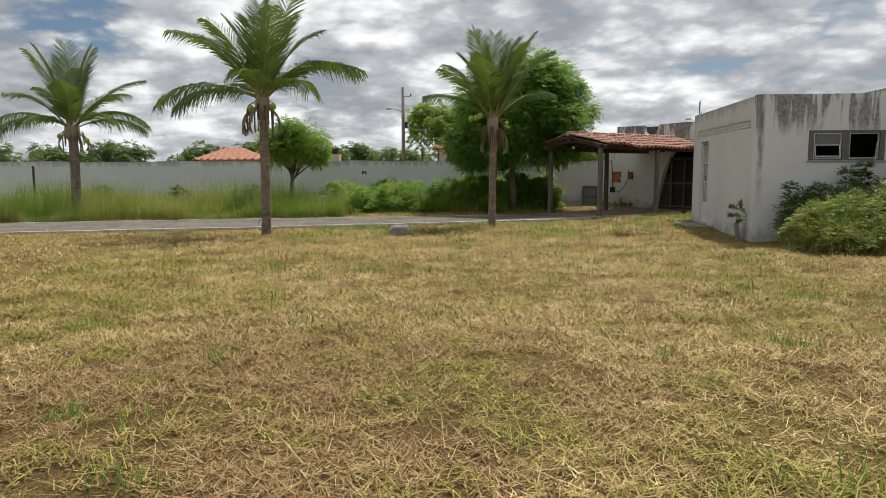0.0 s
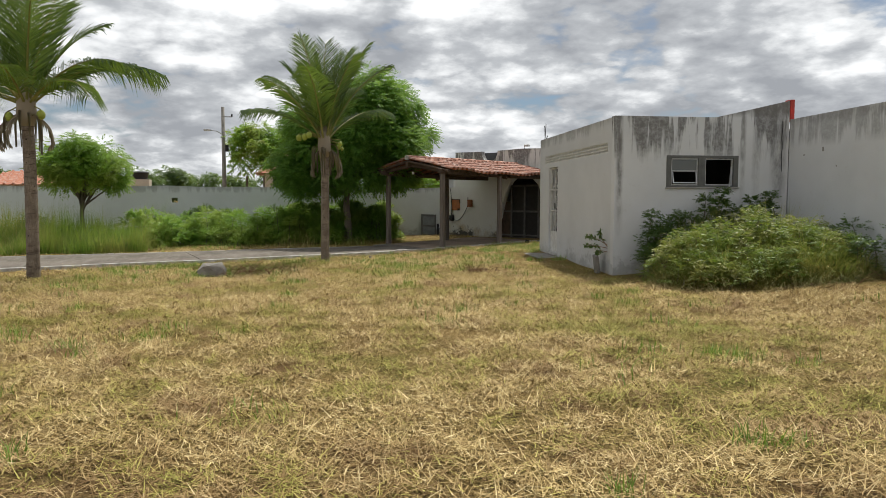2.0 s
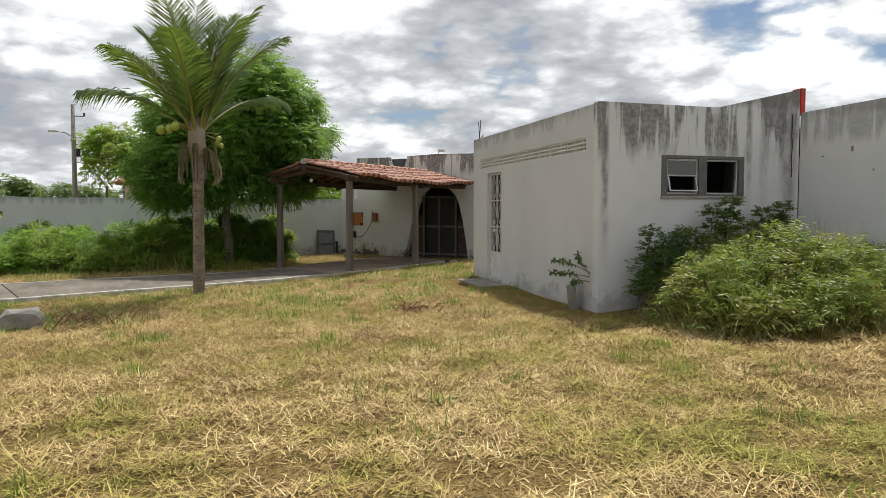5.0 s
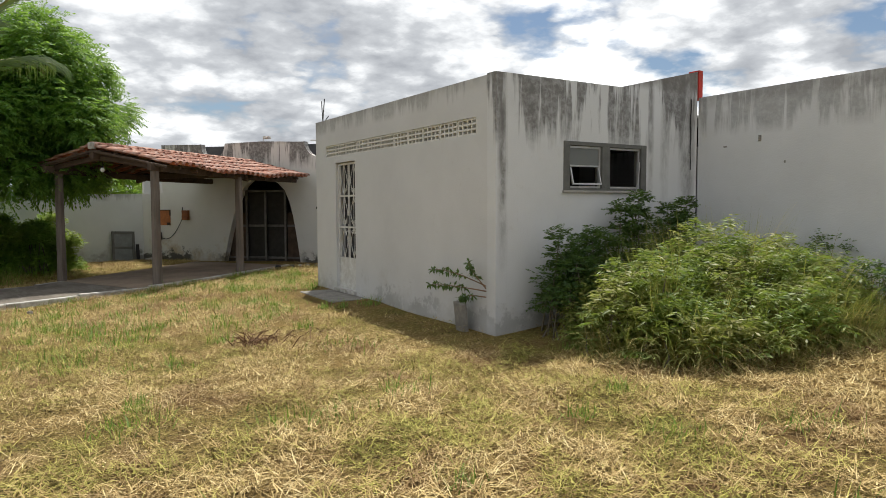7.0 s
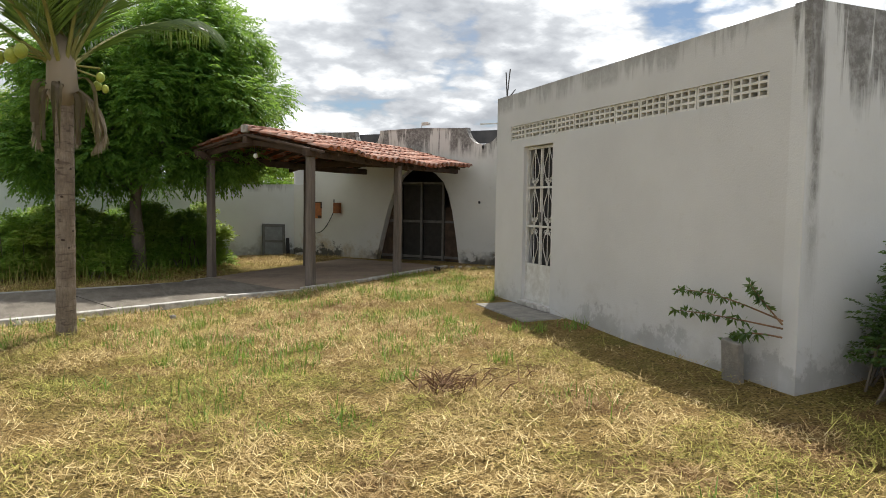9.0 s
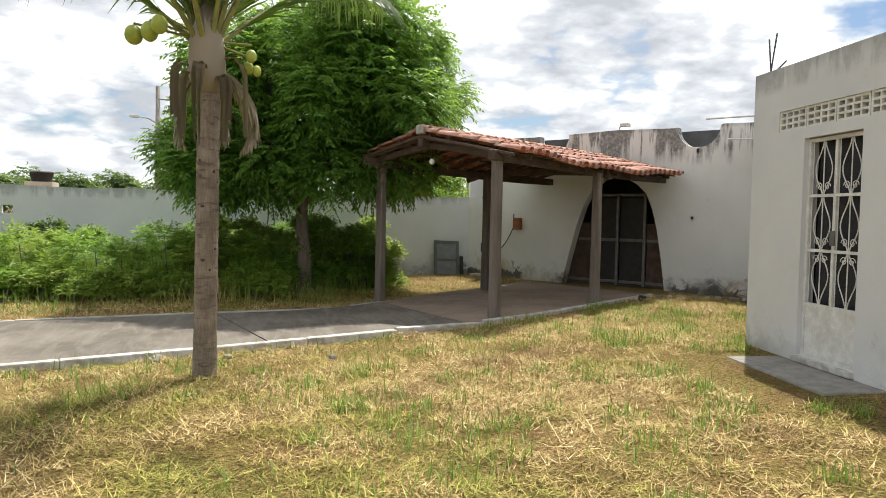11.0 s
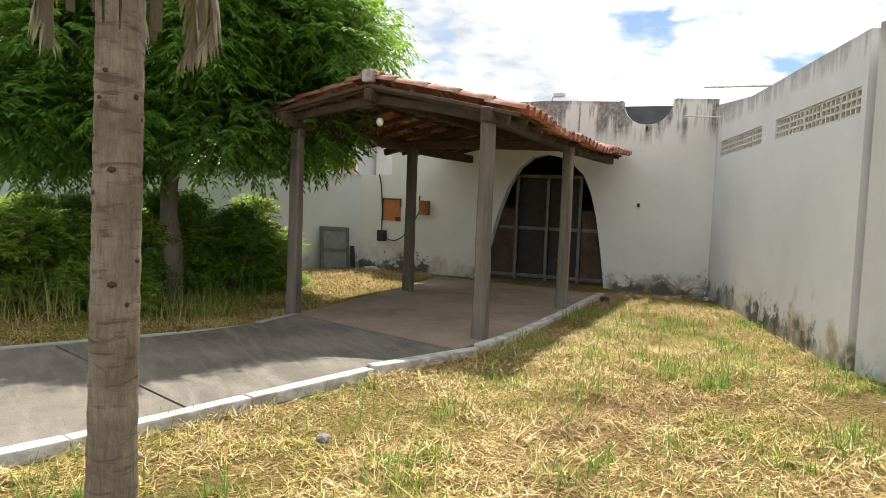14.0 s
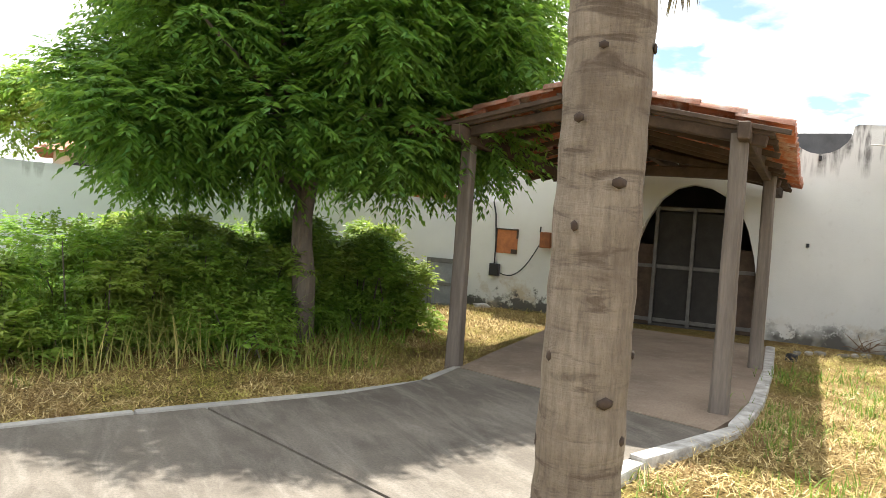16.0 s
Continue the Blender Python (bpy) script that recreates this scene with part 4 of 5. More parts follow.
def patchy(x, y, size, seed):
    """Smooth random values from 0 to 1 over the plan, with lumps of about that size."""
    grid = np.random.default_rng(seed).uniform(0, 1, (256, 256))
    u, v = x / size + 1000.0, y / size + 1000.0
    i, j = np.floor(u).astype(int), np.floor(v).astype(int)
    a_, b_ = u - i, v - j
    a_, b_ = a_ * a_ * (3 - 2 * a_), b_ * b_ * (3 - 2 * b_)
    at_ = lambda p, q: grid[p % 256, q % 256]
    return (at_(i, j) * (1 - a_) + at_(i + 1, j) * a_) * (1 - b_) + (at_(i, j + 1) * (1 - a_) + at_(i + 1, j + 1) * a_) * b_


rng = np.random.default_rng(7)
# mown lawn: cut straw heaped in low swaths over short blades, densest near the walked line
bits = []
for n, x0, x1, y0, y1, l0, l1, wd, lie in ((430000, -6, 8.5, 1.5, 13, 0.05, 0.20, 0.0075, 0.80), (340000, -4, 10, 13, 25.4, 0.05, 0.19, 0.0062, 0.80),
                                           (130000, -22, -4, 3, 20.5, 0.06, 0.2, 0.014, 0.80), (40000, 2.5, 8.0, 24.5, 30.0, 0.05, 0.15, 0.008, 0.4), (30000, -12, 4, 21.5, 27, 0.05, 0.15, 0.012, 0.4)):
    x, y = rng.uniform(x0, x1, n), rng.uniform(y0, y1, n)
    heap = 0.45 * patchy(x, y, 0.22, 1) + 0.30 * patchy(x, y, 0.6, 2) + 0.25 * patchy(x, y, 0.09, 3)
    keep = ~off_lawn(x, y) & (rng.uniform(0, 1, n) < np.clip((heap - 0.28) / 0.25, 0.12, 1.0))
    bare = (x > 5.75 + (y - 14.65) * 0.126) & (x < 7.5) & (y > 14.2) & (y < 18.6)
    keep &= ~bare | (rng.uniform(0, 1, n) < 0.22)
    x, y, heap = x[keep], y[keep], heap[keep]
    m = len(x)
    flat = rng.uniform(0, 1, m) < lie
    ln_ = np.where(flat, rng.triangular(l0, l0 * 1.8, l1, m), rng.uniform(l0 * 0.5, l0 * 1.5, m))
    lean_ = np.radians(np.where(flat, rng.uniform(58, 99, m), rng.uniform(15, 65, m)))
    z_ = ground_z(x, y) + np.where(flat, 0.006 + rng.uniform(0, 1, m) * 0.17 * np.clip(heap - 0.32, 0, 0.4), 0.0)
    bits.append(blades(rng, x, y, z_, ln_, rng.uniform(0.5, 1.3, m) * wd, lean_))
m = 6500
x, y = rng.uniform(-5, 8, m), rng.uniform(2, 20, m)
keep = ~off_lawn(x, y) & (patchy(x, y, 0.6, 2) > 0.4)
x, y, m = x[keep], y[keep], int(keep.sum())
bits.append(blades(rng, x, y, ground_z(x, y) + rng.uniform(0.02, 0.06, m), rng.uniform(0.18, 0.42, m), rng.uniform(0.004, 0.008, m), np.radians(rng.triangular(55, 85, 96, m))))
lawn = raw("lawn_grass", *join(bits), M_BLADE)
tagged(lawn, "short mown grass, mostly dried to straw", "grass", kind="stuff")

# greener tufts scattered near the drive and the walked line
bits = []
for i in range(420):
    x, y = rng.uniform(-4, 9), rng.uniform(3, 24)
    if i > 150:
        y = rng.uniform(16.5, 24)
    if off_lawn(np.array([x]), np.array([y]))[0] or (abs(x - 1.2) < 0.5 and y < 19):
        continue
    n = rng.integers(25, 70)
    r = rng.uniform(0.05, 0.22)
    xs, ys = x + rng.normal(0, r, n), y + rng.normal(0, r, n)
    bits.append(blades(rng, xs, ys, ground_z(xs, ys), rng.uniform(0.07, 0.19, n), rng.uniform(0.007, 0.014, n), np.radians(rng.uniform(10, 70, n)), segs=2))
tufts = raw("green_tufts", *join(bits), M_GREENTUFT)
tagged(tufts, "low green weed tufts among the straw", "grass", kind="stuff")

# tall unmown strip before the boundary wall
bits, bits2 = [], []
n = 70000
x = rng.uniform(-30, 3.2, n)
front = np.interp(x, *zip(*FAR_EDGE))
y = front + 1.1 + 0.35 * np.sin(x * 1.7) + (29.9 - front - 1.2) * rng.uniform(0, 1, n) ** 1.4
keep = (y < 30) & (np.hypot(x + 13.1, y - 25) > 0.25) & ((x < -3.5) | (rng.uniform(0, 1, n) < 0.28))
x, y = x[keep], y[keep]
hgt = (0.62 + 0.25 * np.sin(x * 0.9 + y) + 0.2 * np.sin(x * 2.7 - y * 1.3)) * rng.uniform(0.6, 1.25, len(x))
hgt = np.clip(hgt * 1.55, 0.35, 1.5) * np.where(y - np.interp(x, *zip(*FAR_EDGE)) < 2.0, 0.7, 1.0) * np.where(x > -3.5, 0.62, 1.0)
dry_side = (np.sin(x * 0.55 + 0.6) + rng.normal(0, 0.5, len(x)) > 0.55)
for sel, store in ((~dry_side, bits), (dry_side, bits2)):
    m = int(sel.sum())
    store.append(blades(rng, x[sel], y[sel], ground_z(x[sel], y[sel]) - 0.01, hgt[sel], rng.uniform(0.008, 0.020, m), np.radians(rng.uniform(1, 4, m) + np.where(x[sel] < -3.5, 62, 125) * rng.uniform(0, 1, m)), segs=3))
tall = tagged(raw("tall_grass", *join(bits), M_TALL), "tall green unmown grass along the boundary wall", "grass", kind="stuff")
tall2 = tagged(raw("dry_tall_grass", *join(bits2), M_TALLDRY), "tall yellowing grass along the boundary wall", "grass", kind="stuff")


def leaves(rng, centres, dirs, length, width, fold=0.25):
    """Pointed four-corner leaves: base, two sides, tip."""
    n = len(centres)
    d, a, u = basis(dirs)
    roll = rng.uniform(-0.9, 0.9, n)[:, None]
    side = a * np.cos(roll) + u * np.sin(roll)
    L, W = length[:, None], width[:, None]
    b, t = centres, centres + d * L - np.array([0, 0, 1.0]) * L * 0.15
    mid = centres + d * L * 0.45
    v = np.stack([b, mid + side * W / 2, t, mid - side * W / 2], 1).reshape(-1, 3)
    o = np.arange(n)[:, None] * 4
    return v, np.concatenate([o, o + 1, o + 2, o + 3], 1)


def sprays(rng, pos, out, length, pairs, leaf_l, leaf_w, droop=0.5):
    """Pinnate sprays: each a drooping stalk with leaflets in pairs."""
    n = len(pos)
    d, a, u = basis(out)
    cs, ds = [], []
    for i in range(pairs):
        t = (i + 1.0) / pairs
        c = pos + d * (length * t)[:, None] - np.array([0, 0, 1.0]) * (droop * length * t * t)[:, None]
        for s in (-1, 1):
            dd = d * 0.55 + a * s * 0.8 - np.array([0, 0, 0.35])
            cs.append(c)
            ds.append(dd + rng.normal(0, 0.15, (n, 3)))
    c, d2 = np.concatenate(cs), np.concatenate(ds)
    m = len(c)
    return leaves(rng, c, d2, rng.uniform(0.7, 1.2, m) * leaf_l, rng.uniform(0.8, 1.2, m) * leaf_w)


def clumps(rng, n, centre, radii, size, low=-0.9):
    """Clump centres over the outer part of an uneven ellipsoid."""
    out = []
    while len(out) < n:
        p = rng.normal(0, 1, 3)
        p /= np.linalg.norm(p)
        if p[2] < low:
            continue
        r = rng.uniform(0.45, 1.0) ** 0.6
        out.append((np.array(centre) + p * r * np.array(radii), size * rng.uniform(0.6, 1.25)))
    return out


def crown(rng, cl, per, spray_len, pairs, leaf_l, leaf_w, droop):
    ps, os_ = [], []
    for c, r in cl:
        d = rng.normal(0, 1, (per, 3))
        d /= np.linalg.norm(d, axis=1, keepdims=True)
        ps.append(c + d * (r * rng.uniform(0.35, 1.0, per) ** 0.5)[:, None] * np.array([1, 1, 0.7]))
        os_.append(d * np.array([1, 1, 0.55]) + np.array([0, 0, 0.05]))
    p, o = np.concatenate(ps), np.concatenate(os_)
    return sprays(rng, p, o, rng.uniform(0.7, 1.2, len(p)) * spray_len, pairs, leaf_l, leaf_w, droop)


def limbs(name, base, height, r, cl, tree, rnd, mat, fork=0.45):
    bm = bmesh.new()
    b = Vector(base)
    top = b + Vector((0.05, 0.03, height))
    pts = [b + Vector((0.03 * math.sin(i * 1.3), 0.03 * math.cos(i * 1.7), height * i / 6)) - Vector((0, 0, 0.15 if i == 0 else 0)) for i in range(7)]
    tube(bm, pts, [r * (1.25 if i == 0 else 1 - 0.07 * i) for i in range(7)], 12)
    part("trunk", bm, mat, tree, smooth=True)
    for c, s in cl[::max(1, len(cl) // 16)]:
        q = Vector(c)
        st = pts[4].lerp(pts[6], rnd.random())
        mid = st.lerp(q, 0.5) + Vector((rnd.uniform(-0.1, 0.1), rnd.uniform(-0.1, 0.1), rnd.uniform(0.0, 0.25)))
        part("branch", tube(bmesh.new(), [st, st.lerp(mid, 0.5), mid, q], [r * 0.42, r * 0.33, r * 0.24, r * 0.08], 6), mat, tree, smooth=True)


# the broad feathery shade tree beside the drive
tree = empty("neem_tree")
tagged(tree, "broad shade tree with feathery dark green leaves", "tree")
tr = np.random.default_rng(21)
cl = clumps(tr, 92, (3.15, 26.7, 3.70), (2.3, 2.2, 1.95), 0.50, -0.95)
cl += [(np.array((3.1, 26.7, 3.6)) + tr.normal(0, 0.8, 3) * np.array([1, 1, .7]), 0.75) for _ in range(26)]
cl += [(np.array((tr.uniform(0.5, 1.5), tr.uniform(25.9, 27.4), tr.uniform(1.9, 2.8))), 0.42) for _ in range(12)]
v, f = crown(tr, cl, 150, 0.36, 7, 0.105, 0.034, 0.30)
limbs("neem", (2.66, 26.6, 0), 2.1, 0.15, cl, tree, random.Random(3), M_BARK)
raw("crown", v, f, M_NEEM, tree)

small = empty("young_tree")
tagged(small, "young bright green tree before the boundary wall", "tree")
tr = np.random.default_rng(5)
cl = clumps(tr, 34, (-5.75, 27.5, 2.55), (1.25, 1.2, 0.85), 0.42, -0.7)
v, f = crown(tr, cl, 110, 0.24, 5, 0.09, 0.035, 0.4)
limbs("young", (-5.9, 27.5, 0), 1.5, 0.09, cl, small, random.Random(5), M_BARK)
raw("crown", v, f, M_WEED, small)

# ---------------- palms ----------------


def frond(rng, rnd, length, az, elev, droop, side_leaf, mat, name, parent, at, dry=False):
    """One feather leaf: a curved rachis and two ranks of narrow leaflets."""
    n = 14
    pts = []
    p = Vector(at)
    el = elev
    h = Vector((math.cos(az), math.sin(az), 0))
    for i in range(n + 1):
        pts.append(p.copy())
        p = p + (h * math.cos(el) + Vector((0, 0, 1)) * math.sin(el)) * (length / n)
        el -= droop / n * (0.5 + 1.2 * i / n)
    bm = tube(bmesh.new(), pts, [0.026 * (1 - 0.85 * i / n) + 0.003 for i in range(n + 1)], 5)
    rach = part(name, bm, M_PALMDRY if dry else M_RACHIS, parent)
    m = 70 if not dry else 30
    t = np.linspace(0.13, 0.995, m)
    P = np.array([pts[0][:]] + [q[:] for q in pts[1:]])
    pos = np.stack([np.interp(t * n, np.arange(n + 1), P[:, k]) for k in range(3)], 1)
    tan = np.stack([np.interp(t * n, np.arange(n + 1), np.gradient(P[:, k])) for k in range(3)], 1)
    tan /= np.linalg.norm(tan, axis=1, keepdims=True)
    lat = np.cross(tan, np.array([0, 0, 1.0]))
    lat /= np.linalg.norm(lat, axis=1, keepdims=True) + 1e-6
    up = np.cross(lat, tan)
    vs, fs, o = [], [], 0
    for s in (-1, 1):
        ll = side_leaf * np.sin(np.pi * (0.13 + 0.80 * t)) ** 0.7 * rng.uniform(0.85, 1.1, m)
        d = tan * (0.80 if not dry else 0.85) + lat * s * (0.74 if not dry else 0.35) + up * (0.12 if not dry else -0.2) + rng.normal(0, 0.06, (m, 3))
        d /= np.linalg.norm(d, axis=1, keepdims=True)
        w = tan * 0.0115 + up * 0.006
        # leaflets hang from flat fronds and stay stiff on the upright ones
        hang = 1 - np.clip(tan[:, 2], 0, 1)
        sag = np.array([0, 0, -1.0])
        c1 = pos + d * (ll * 0.5)[:, None] + sag * (ll * 0.14 * hang)[:, None]
        c2 = pos + d * (ll * (1 - 0.22 * hang))[:, None] + sag * (ll * hang * rng.uniform(0.45, 0.75, m))[:, None]
        v = np.stack([pos - w * 0.6, pos + w * 0.6, c1 + w, c1 - w, c2], 1).reshape(-1, 3)
        k = np.arange(m)[:, None] * 5 + o
        fs += [np.concatenate([k, k + 1, k + 2], 1), np.concatenate([k, k + 2, k + 3], 1), np.concatenate([k + 3, k + 2, k + 4], 1)]
        vs.append(v)
        o += 5 * m
    lf_ = raw("leaf_blade", np.concatenate(vs), np.concatenate(fs), mat, rach)
    return rach


def palm(name_label, base, height, r, seed, nf, length, dead, nuts, specials=(), ring=0.16, hang=60, low=62):
    rng = np.random.default_rng(seed)
    rnd = random.Random(seed)
    th = empty("coconut_palm", base)
    tagged(th, name_label, "palm tree", "coconut palms")
    bx, by, bz = base
    # trunk with leaf-scar rings
    n = int(height / 0.045)
    bm = bmesh.new()
    sides = 18
    rings = []
    wob = [rnd.uniform(-1, 1) for _ in range(6)]
    for i in range(n + 1):
        t = i / n
        z = -0.15 + (height + 0.15) * t
        rr = r * (1.02 - 0.08 * min(t * 5, 1) - 0.06 * t)
        rr *= 1 + 0.022 * math.sin(2 * math.pi * z / ring + 0.6 * math.sin(z * 3)) + rnd.uniform(-0.008, 0.008)
        c = Vector((0.014 * math.sin(z * 0.9 + wob[0]), 0.014 * math.sin(z * 0.8 + wob[1]), z))
        rings.append([bm.verts.new(c + Vector((math.cos(a), math.sin(a), 0)) * rr * (1 + 0.015 * math.sin(3 * a + wob[2]) + rnd.uniform(-0.006, 0.006)))
                      for a in (2 * math.pi * j / sides for j in range(sides))])
    for u, v in zip(rings, rings[1:]):
        for j in range(sides):
            bm.faces.new((u[j], u[(j + 1) % sides], v[(j + 1) % sides], v[j]))
    bm.faces.new(rings[-1])
    trunk = part("trunk", bm, M_PALMBARK, th, smooth=True)
    # small dark scars on the bark
    for i in range(26):
        z, a = rnd.uniform(0.3, height - 0.1), rnd.uniform(0, 2 * math.pi)
        rr = r * (0.945 - 0.06 * z / height)
        m = Matrix.Translation((math.cos(a) * rr, math.sin(a) * rr, z)) @ Matrix.Rotation(a, 4, 'Z')
        bm = bmesh.new()
        bmesh.ops.create_icosphere(bm, subdivisions=1, radius=1)
        bmesh.ops.transform(bm, matrix=m @ Matrix.Diagonal((0.005, rnd.uniform(0.010, 0.024), rnd.uniform(0.008, 0.016), 1)), verts=bm.verts[:])
        part("bark_scar", bm, M_SCAR, trunk, smooth=True)
    # fibrous crown base with old leaf bases
    bm = tube(bmesh.new(), [(0, 0, height - 0.12), (0, 0, height + 0.05), (0, 0, height + 0.35), (0, 0, height + 0.7)], [r * 0.9, r * 1.5, r * 1.35, r * 0.5], 14)
    part("crown_base", bm, M_PALMDRY, th, "brown fibrous crown base", smooth=True)
    top = Vector((0, 0, height + 0.3))
    for i in range(nf):
        az = i * 2.39996 + rnd.uniform(-0.2, 0.2)
        t = i / (nf - 1)
        el = radians(88 - low * t ** 1.25 + rnd.uniform(-11, 11))
        frond(rng, rnd, length * rnd.uniform(0.74, 1.05), az, el, radians(18 + hang * t), rnd.uniform(0.78, 0.95), M_PALM, "frond", th, top + Vector((math.cos(az), math.sin(az), 0)) * r * 0.7)
    for az, el, dr in specials:
        frond(rng, rnd, length, radians(az), radians(el), radians(dr), 0.95, M_PALM, "frond", th, top)
    for i in range(dead):
        az = i * 2 * math.pi / dead + rnd.uniform(-0.25, 0.25)
        a0 = Vector((math.cos(az), math.sin(az), 0))
        L = rnd.choice((0.3, 0.38, 0.46, 0.55, 0.7))
        w = rnd.uniform(0.014, 0.034)
        rnd_out, hgt0 = rnd.uniform(0.12, 0.42), height + rnd.uniform(-0.02, 0.2)
        pts = [Vector((0, 0, hgt0)) + a0 * (r * 1.1 + rnd_out * L * math.sin(min(t * 2.2, 1.57))) + Vector((0, 0, 0.10 * math.sin(t * 3) - L * t * t)) for t in np.linspace(0, 1, 8)]
        bm = bmesh.new()
        tanv = Vector((-math.sin(az), math.cos(az), 0))
        rows = []
        for j, q in enumerate(pts):
            ww = w * (0.5 + 1.1 * math.sin(math.pi * (0.1 + 0.82 * j / 7))) * (1.02 - j / 7) ** 0.6
            rows.append([bm.verts.new(q - tanv * ww + a0 * 0.02), bm.verts.new(q - a0 * 0.02), bm.verts.new(q + tanv * ww + a0 * 0.02)])
        for u, v in zip(rows, rows[1:]):
            bm.faces.new((u[0], u[1], v[1], v[0]))
            bm.faces.new((u[1], u[2], v[2], v[1]))
        bmesh.ops.solidify(bm, geom=bm.faces[:], thickness=0.008)
        part("dry_leaf_base", bm, M_PALMDRY, th, "grey-brown dried hanging leaf base")
    for i in range(4):
        az = rnd.uniform(0, 6.28)
        frond(rng, rnd, rnd.uniform(0.6, 0.95), az, radians(-25), radians(110), 0.2, M_PALMDRY, "dead_frond", th, Vector((0, 0, height + 0.1)) + Vector((math.cos(az), math.sin(az), 0)) * r * 1.1, True)
    for az, hz_, rr, big in nuts:
        bm = bmesh.new()
        bmesh.ops.create_uvsphere(bm, u_segments=14, v_segments=10, radius=1)
        c = Vector((math.cos(radians(az)) * rr, math.sin(radians(az)) * rr, height + hz_))
        bmesh.ops.transform(bm, matrix=Matrix.Translation(c) @ Matrix.Rotation(rnd.uniform(0, 1), 4, 'X') @ Matrix.Diagonal((big, big, big * 1.2, 1)), verts=bm.verts[:])
        part("coconut", bm, M_COCONUT, th, "green coconut", smooth=True)
        part("fruit_stalk", tube(bmesh.new(), [c + Vector((0, 0, 0.1)), Vector((0, 0, height + 0.35))], 0.012, 6), M_RACHIS, th)
    return th


palm("coconut palm with green nuts and drooping dried leaf bases", (1.435, 20.25, -0.10), 2.72, 0.112, 31, 18, 2.6, 13,
     [(178, 0.36, 0.62, 0.078), (188, 0.38, 0.48, 0.075), (205, 0.42, 0.42, 0.07), (345, 0.22, 0.40, 0.05), (352, 0.10, 0.44, 0.042), (5, 0.14, 0.36, 0.05)], hang=34, low=40)
palm("tall coconut palm with full green crown beside the driveway", (-4.5, 17.75, -0.05), 3.05, 0.125, 12, 19, 2.75, 9,
     [(200, 0.05, 0.3, 0.08), (340, 0.1, 0.3, 0.08)], [(180, 26, 72), (8, 44, 70)])
palm("coconut palm standing in tall grass by the wall", (-13.1, 25.0, -0.02), 2.75, 0.175, 9, 19, 2.9, 9,
     [(340, -0.15, 0.65, 0.09), (200, 0.0, 0.4, 0.09)], [(185, 25, 80), (0, 35, 85)])

# ---------------- bush and weeds by the south wall ----------------


def bush(label, spots, seed, mat, per, spray_len, pairs, ll, lw_, stems=True, name="bush"):
    rng = np.random.default_rng(seed)
    th = empty(name)
    tagged(th, label, "bush")
    ps, os_ = [], []
    for (x, y, z, r) in spots:
        gz = float(ground_z(x, y))
        d = rng.normal(0, 1, (per, 3))
        d[:, 2] = np.abs(d[:, 2]) * 0.9 - 0.15
        d /= np.linalg.norm(d, axis=1, keepdims=True)
        q = np.array([x, y, gz + z]) + d * (r * rng.uniform(0.2, 1.0, per) ** 0.5)[:, None]
        q[:, 2] = np.maximum(q[:, 2], gz + 0.06)
        ps.append(q)
        os_.append(d + np.array([0, 0, 0.4]))
        if stems:
            b = Vector((x + rng.normal(0, 0.12), y + rng.normal(0, 0.12), gz - 0.05))
            tp = Vector((x, y, gz + z + r * 0.5))
            part("stem", tube(bmesh.new(), [b, b.lerp(tp, 0.5) + Vector((rng.normal(0, 0.05), rng.normal(0, 0.05), 0)), tp], [0.013, 0.01, 0.004], 5), M_BARK, th)
    p, o = np.concatenate(ps), np.concatenate(os_)
    raw("foliage", *sprays(rng, p, o, rng.uniform(0.6, 1.2, len(p)) * spray_len, pairs, ll, lw_, 0.3), mat, th)
    return th


sr = random.Random(8)
spots = [(sr.uniform(6.95, 8.1), sr.uniform(13.75, 14.4), sr.uniform(0.2, 0.75), sr.uniform(0.15, 0.28)) for _ in range(26)]
for i in range(11):
    u, zt = 6.95 + 0.27 * i + sr.uniform(-0.12, 0.12), sr.uniform(0.95, 1.4)
    spots += [(u, 14.12, zt * f_, 0.085) for f_ in (0.5, 0.68, 0.84, 1.0)]
bush("dark leafy shrub growing against the streaked wall", spots, 2, M_SHRUB, 42, 0.14, 4, 0.05, 0.026)
def dome(x, y):
    """Height of the weed thicket over its plan."""
    return 0.86 * max(0.0, 1 - ((x - 8.2) / 1.75) ** 2 - ((y - 12.95) / 1.4) ** 2) ** 0.5


spots = []
while len(spots) < 170:
    x, y = sr.uniform(6.6, 9.9), sr.uniform(11.6, 14.1)
    if dome(x, y) > 0.12:
        spots.append((x, y, dome(x, y) * sr.uniform(0.15, 1.0) + sr.uniform(-0.05, 0.12), sr.uniform(0.08, 0.2)))
bush("dense yellow-green weeds in front of the wall", spots, 3, M_BUSHWEED, 34, 0.20, 4, 0.085, 0.021)
spots = [(sr.uniform(9.2, 9.9), sr.uniform(9.8, 13.0), sr.uniform(0.15, 0.7), sr.uniform(0.12, 0.25)) for _ in range(16)]
bush("thin dark shrub along the old yard wall", spots, 4, M_SHRUB, 40, 0.17, 4, 0.05, 0.026)
